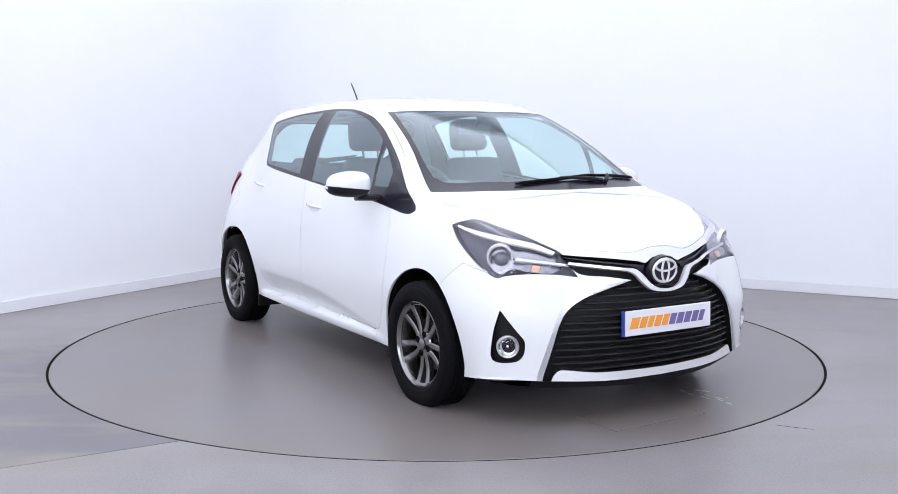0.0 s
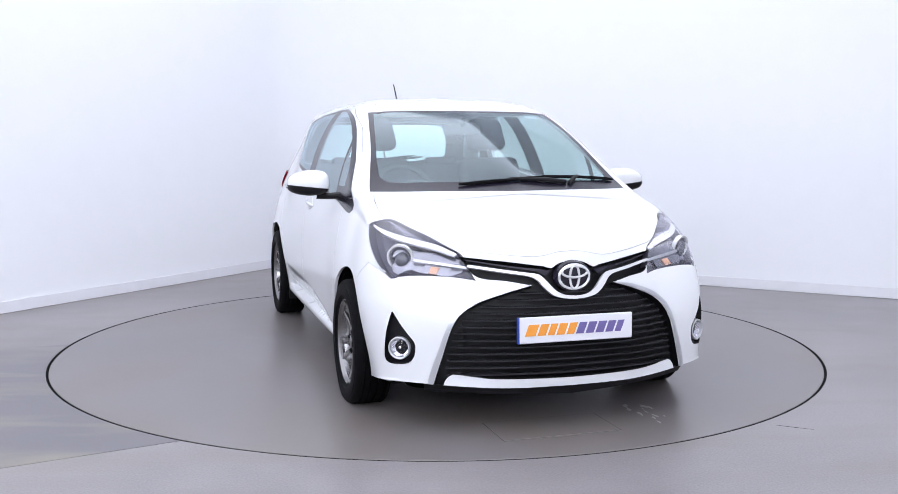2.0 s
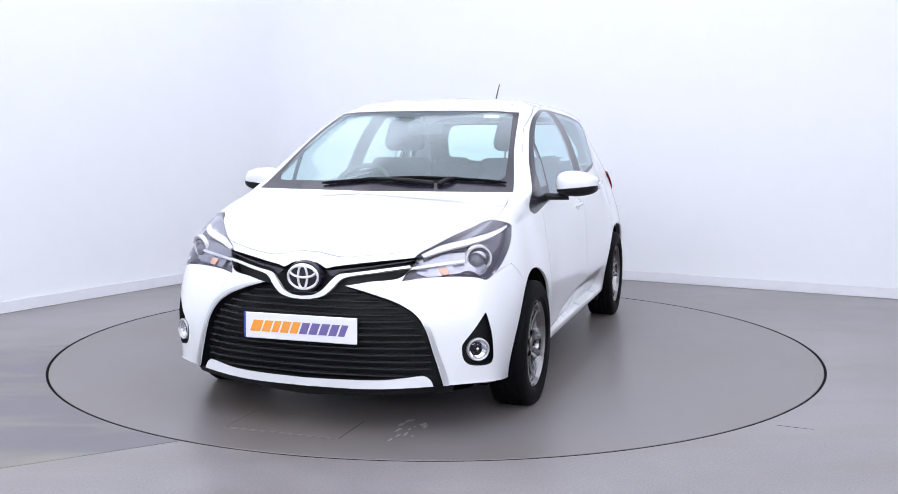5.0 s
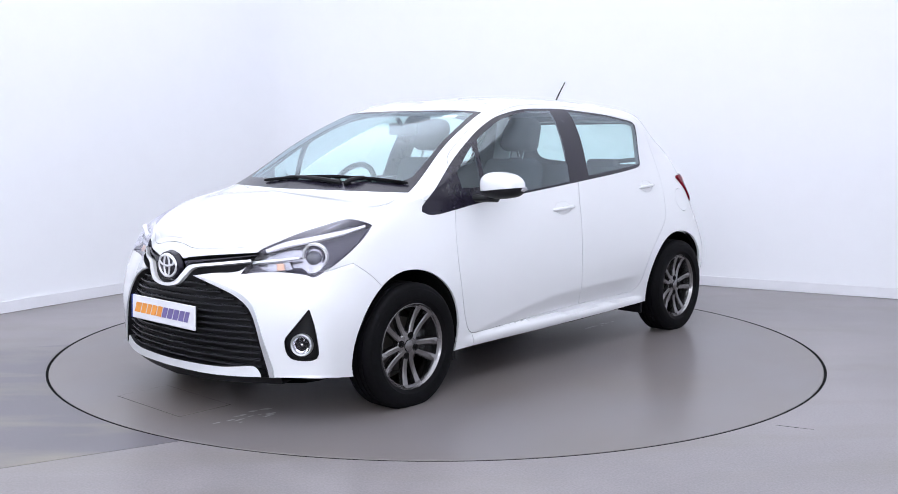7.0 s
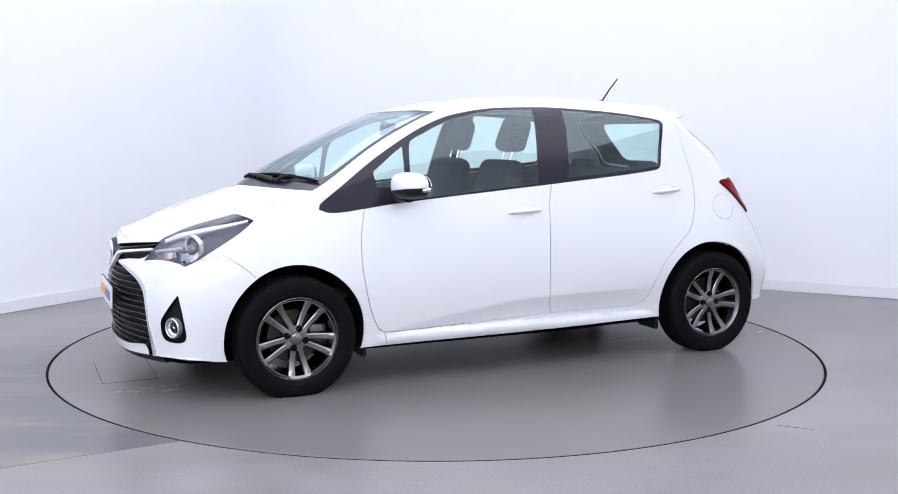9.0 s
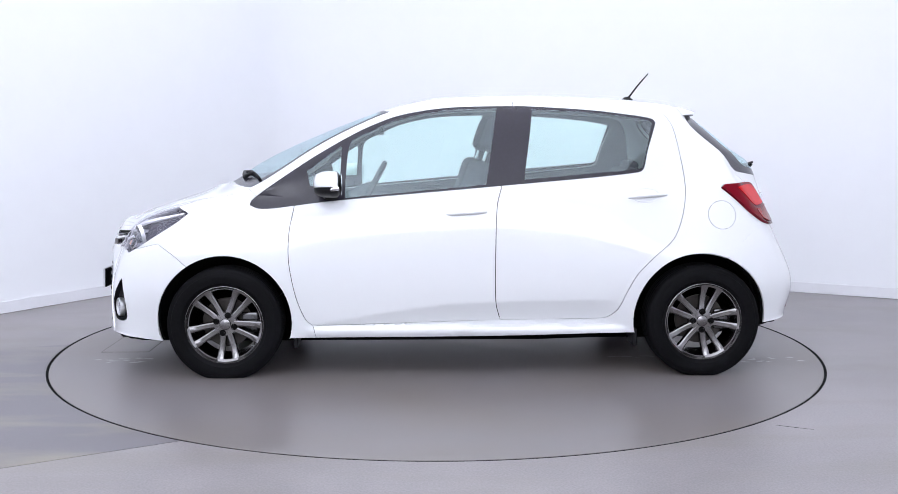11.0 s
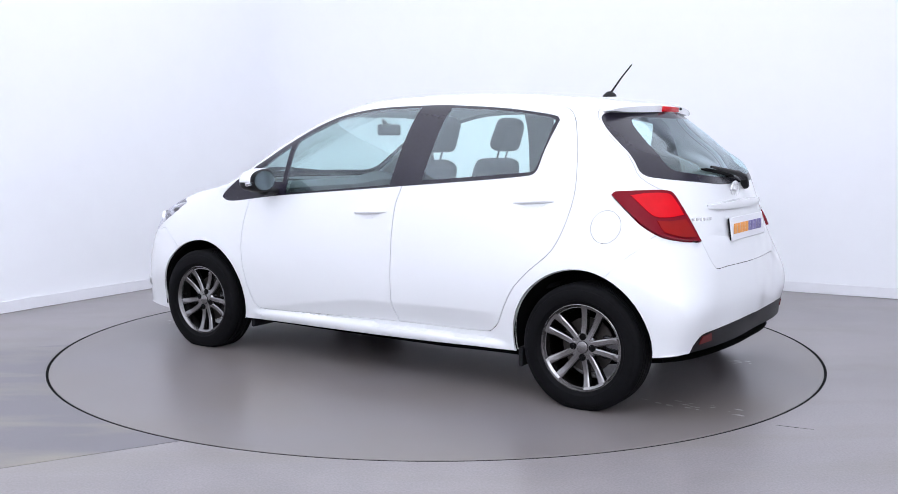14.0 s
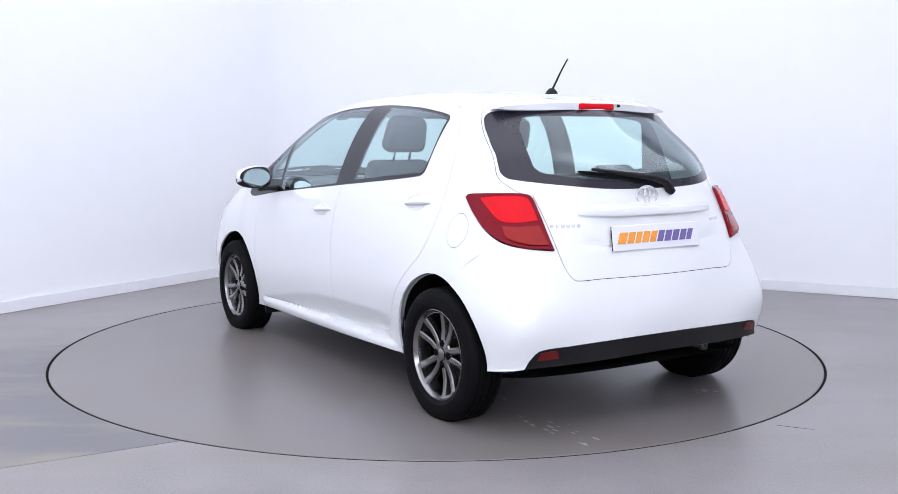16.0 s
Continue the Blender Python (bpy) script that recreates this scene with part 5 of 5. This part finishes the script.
def seats():
    for s in (1, -1):
        lean = Matrix.Translation((-0.17, 0, 0.52)) @ Matrix.Rotation(radians(-18), 4, "Y")
        bm = cushion(bmesh.new(), (-0.20, -0.24, 0.33), (0.32, 0.24, 0.52), 0.06)
        seat = part("front_seat", bm, CLOTH, car, "dark grey cloth front seat")
        seat.location = (0.25, s * 0.36, 0)
        bm = cushion(bmesh.new(), (-0.06, -0.235, 0.0), (0.07, 0.235, 0.63), 0.055, lean)
        for v in bm.verts:
            k = (v.co.z - 0.55) / 0.5
            v.co.y *= 1 - 0.16 * max(0, min(1, k)) ** 2
        part("backrest", bm, CLOTH, seat)
        bm = cushion(bmesh.new(), (-0.05, -0.13, 0.685), (0.05, 0.13, 0.89), 0.045, lean)
        for v in bm.verts:
            v.co.y *= 0.66 + 0.34 * math.sin(max(0.0, min(1.0, (1.405 - v.co.z) / 0.17)) * 1.57)
        part("headrest", bm, CLOTH, seat)
        for d in (-0.05, 0.05):
            bm = bmesh.new()
            tube(bm, [lean @ Vector((0, d, 0.60)), lean @ Vector((0, d, 0.72))], 0.007, 8)
            part("headrest_post", bm, CHROME, seat)
    bm = cushion(bmesh.new(), (-0.88, -0.62, 0.35), (-0.42, 0.62, 0.52), 0.06)
    bench = part("rear_bench", bm, CLOTH, car, "dark grey cloth rear bench")
    lean = Matrix.Translation((-0.88, 0, 0.5)) @ Matrix.Rotation(radians(-20), 4, "Y")
    bm = cushion(bmesh.new(), (-0.06, -0.62, 0.0), (0.06, 0.62, 0.60), 0.05, lean)
    part("backrest", bm, CLOTH, bench)
    for y in (-0.34, 0.34):
        bm = cushion(bmesh.new(), (-0.04, y - 0.12, 0.55), (0.04, y + 0.12, 0.645), 0.03, lean)
        part("headrest", bm, CLOTH, bench)


def cabin():
    # lining behind the panels, seen through the glass
    piece("shell", "headlining", HEADLINER, car, depth=0.03, gap=0, flange=0, label="light grey roof and pillar lining")
    piece(("tailgate",), "tailgate_lining", DASH, car, depth=0.028, gap=0, flange=0)
    piece(("hood",), "bonnet_lining", DARK, car, depth=0.035, gap=0, flange=0)
    piece(("bumper_front",), "front_bumper_core", DARK, car, depth=0.04, gap=0, flange=0)
    piece(("bumper_rear", "valance"), "rear_bumper_core", DARK, car, depth=0.04, gap=0, flange=0)
    for s in (1, -1):
        piece(("door_front", "door_rear"), "door_lining", DASH, car, (s,), depth=0.03, gap=0, flange=0)
        for key in ("fender", "cap"):
            piece(key, key.replace("cap", "filler") + "_lining", DARK, car, (s,), depth=0.03, gap=0, flange=0)
        for key in ("headlamp", "taillamp", "fog"):
            piece(key, "lamp_backing", DARK, car, (s,), depth=0.055, gap=0, flange=0)
    # dashboard
    bm = bmesh.new()
    rows = []
    for y in np.linspace(-0.66, 0.66, 31):
        hump = 0.045 * math.exp(-((y + 0.36) / 0.16) ** 2)
        bow = -0.10 * (abs(y) / 0.66) ** 2
        rows.append([bm.verts.new(v) for v in ((1.20 + bow * 1.2, y, 0.965), (1.02 + bow, y, 0.985), (0.86 + bow * 0.6, y, 0.985 + hump), (0.80 + bow * 0.5, y, 0.955 + hump * 0.5),
                                               (0.78 + bow * 0.4, y, 0.86), (0.84, y, 0.70), (0.95, y, 0.45), (1.1, y, 0.3))])
    for a, b in zip(rows, rows[1:]):
        for k in range(7):
            bm.faces.new((a[k], a[k + 1], b[k + 1], b[k]))
    bmesh.ops.recalc_face_normals(bm, faces=bm.faces)
    dash = part("dashboard", bm, DASH, car, "dark grey moulded dashboard")
    bm = bmesh.new()
    box(bm, (0.60, -0.11, 0.35), (0.86, 0.11, 0.86), 0.03, 2)
    part("centre_console", bm, DASH, dash)
    # steering wheel on the right-hand side
    tilt = Matrix.Translation((0.55, -0.36, 0.93)) @ Matrix.Rotation(radians(-28), 4, "Y")
    bm = bmesh.new()
    tube(bm, [tilt @ Vector((0, 0.18 * math.cos(a), 0.18 * math.sin(a))) for a in (2 * math.pi * k / 40 for k in range(40))], 0.016, 10, closed=True)
    sw = part("steering_wheel", bm, DASH, car, "dark steering wheel")
    bm = bmesh.new()
    for e in ((0, 0.17, 0.01), (0, -0.17, 0.01), (0, 0, -0.17)):
        tube(bm, [tilt @ Vector((0.02, 0, 0)), tilt @ Vector(e)], [0.035, 0.014], 8)
    part("wheel_boss", bm, DASH, sw)
    bm = bmesh.new()
    tube(bm, [(0.58, -0.36, 0.92), (0.84, -0.36, 0.80)], 0.045, 12)
    part("column", bm, DASH, sw)
    bm = bmesh.new()
    box(bm, (-0.012, -0.108, -0.034), (0.014, 0.108, 0.034), 0.012, 3)
    im = part("interior_mirror", bm, DASH, car, "dark interior mirror")
    im.location = (0.47, 0, 1.297)
    bm = bmesh.new()
    tube(bm, [(0.01, 0, 0.02), (0.05, 0, 0.06)], 0.012, 8)
    part("mirror_stem", bm, DASH, im)
    for y in (-0.3, 0.3):
        bm = bmesh.new()
        box(bm, (-0.09, -0.16, -0.006), (0.09, 0.16, 0.006), 0.005, 2)
        v = part("sun_visor", bm, HEADLINER, car, "light grey sun visor")
        v.matrix_local = Matrix.Translation((0.36, y, 1.405)) @ Matrix.Rotation(radians(22), 4, "Y")


turntable = new("turntable")


def build_turntable():
    bm = bmesh.new()
    lathe(bm, [(0.0005, 0.0), (0.6, 0.0), (1.4, 0.0), (2.213, 0.0), (2.216, -0.003), (2.216, -0.05)], "z", 240)
    part("disc", bm, DISC, turntable, "smooth grey turntable disc", sharp=30)
    # flat black strip stands in for the shade of the open rim gap
    bm = bmesh.new()
    lathe(bm, [(2.2165, -0.05), (2.2165, -0.0015), (2.2298, -0.0015), (2.2298, -0.05)], "z", 240)
    part("rim_gap_strip", bm, DARK, turntable, "thin black rubber seal round the rim")
    bm = bmesh.new()
    rng = random.Random(5)
    for cx, cy, n, sx, sy in ((1.75, 0.46, 14, 0.16, 0.06), (-1.80, 0.52, 16, 0.17, 0.10), (-1.02, 0.43, 8, 0.22, 0.02), (-1.70, -0.48, 7, 0.12, 0.05)):
        for _ in range(n):
            x, y = cx + rng.gauss(0, sx * 0.6), cy + rng.gauss(0, sy * 0.6)
            r, m = rng.uniform(0.006, 0.026), 9
            ring = [bm.verts.new((x + r * rng.uniform(0.6, 1.9) * math.cos(2 * math.pi * k / m), y + 0.45 * r * rng.uniform(0.5, 1.4) * math.sin(2 * math.pi * k / m), 0.0036)) for k in range(m)]
            bm.faces.new(ring)
    hatch = bmesh.new()
    box(hatch, (1.70, -0.302, -0.002), (1.9705, 0.231, 0.0016), 0.001, 1)
    h = part("access_hatch", hatch, DISC, turntable, "grey cover plate let into the disc", smooth=False)
    joint = bmesh.new()
    box(joint, (1.6965, -0.3055, -0.003), (1.974, 0.2345, 0.0006))
    part("hatch_joint", joint, JOINT, h, smooth=False)
    fl = part("bare_flecks", bm, FLECK, turntable, "pale flecks where the paint has worn off", smooth=False)
    fl["kind"] = "stuff"
    tagged(turntable, "round grey turntable let flush into the studio floor", "turntable")


headlamps()
fog_lamps()
tail_lamps()
grille()
number_plate("front_number_plate", (2.056, 0, 0.448), 1, -2)
number_plate("rear_number_plate", (-1.752, 0, 0.818), -1, 8)
rear_trim()
for cx, ph, nuts in ((1.26, 122, 17), (-1.248, 105, 0)):
    for s in (1, -1):
        wheel(cx, s, ph, nuts)
mirrors()
handles()
front_wipers()
aerial()
underside()
seats()
cabin()
build_turntable()


# ---------------------------------------------------------------- place and movement
room()
ceiling_light()
light_wall()
floor_worn_patch()
PIVOT = Matrix.Translation((-0.133, 0.039, 0))
TURN = [(0.0, -58.83), (0.5, -60.08), (1.0, -63.0), (1.5, -67.35), (2.0, -73.37), (2.5, -79.11), (3.0, -85.25), (3.5, -90.93), (4.0, -97.08), (4.2, -99.45),
        (5.2, -111.1), (6.3, -123.95), (6.5, -126.37), (7.0, -132.47), (7.5, -138.24), (8.0, -144.37), (8.5, -149.98), (9.0, -156.03), (9.2, -158.4),
        (10.2, -169.9), (11.3, -182.2), (11.5, -184.45), (12.0, -190.34), (12.5, -196.25), (13.0, -202.35), (13.5, -208.12), (14.0, -214.22), (14.5, -219.94),
        (15.0, -226.12), (15.5, -231.80), (16.0, -237.95)]


def motions():
    walk(car, [(t, pose(0, 0, 0, 0, 0, a) @ PIVOT) for t, a in TURN])
    walk(turntable, [(t, pose(0, 0, 0, 0, 0, a)) for t, a in TURN])


motions()
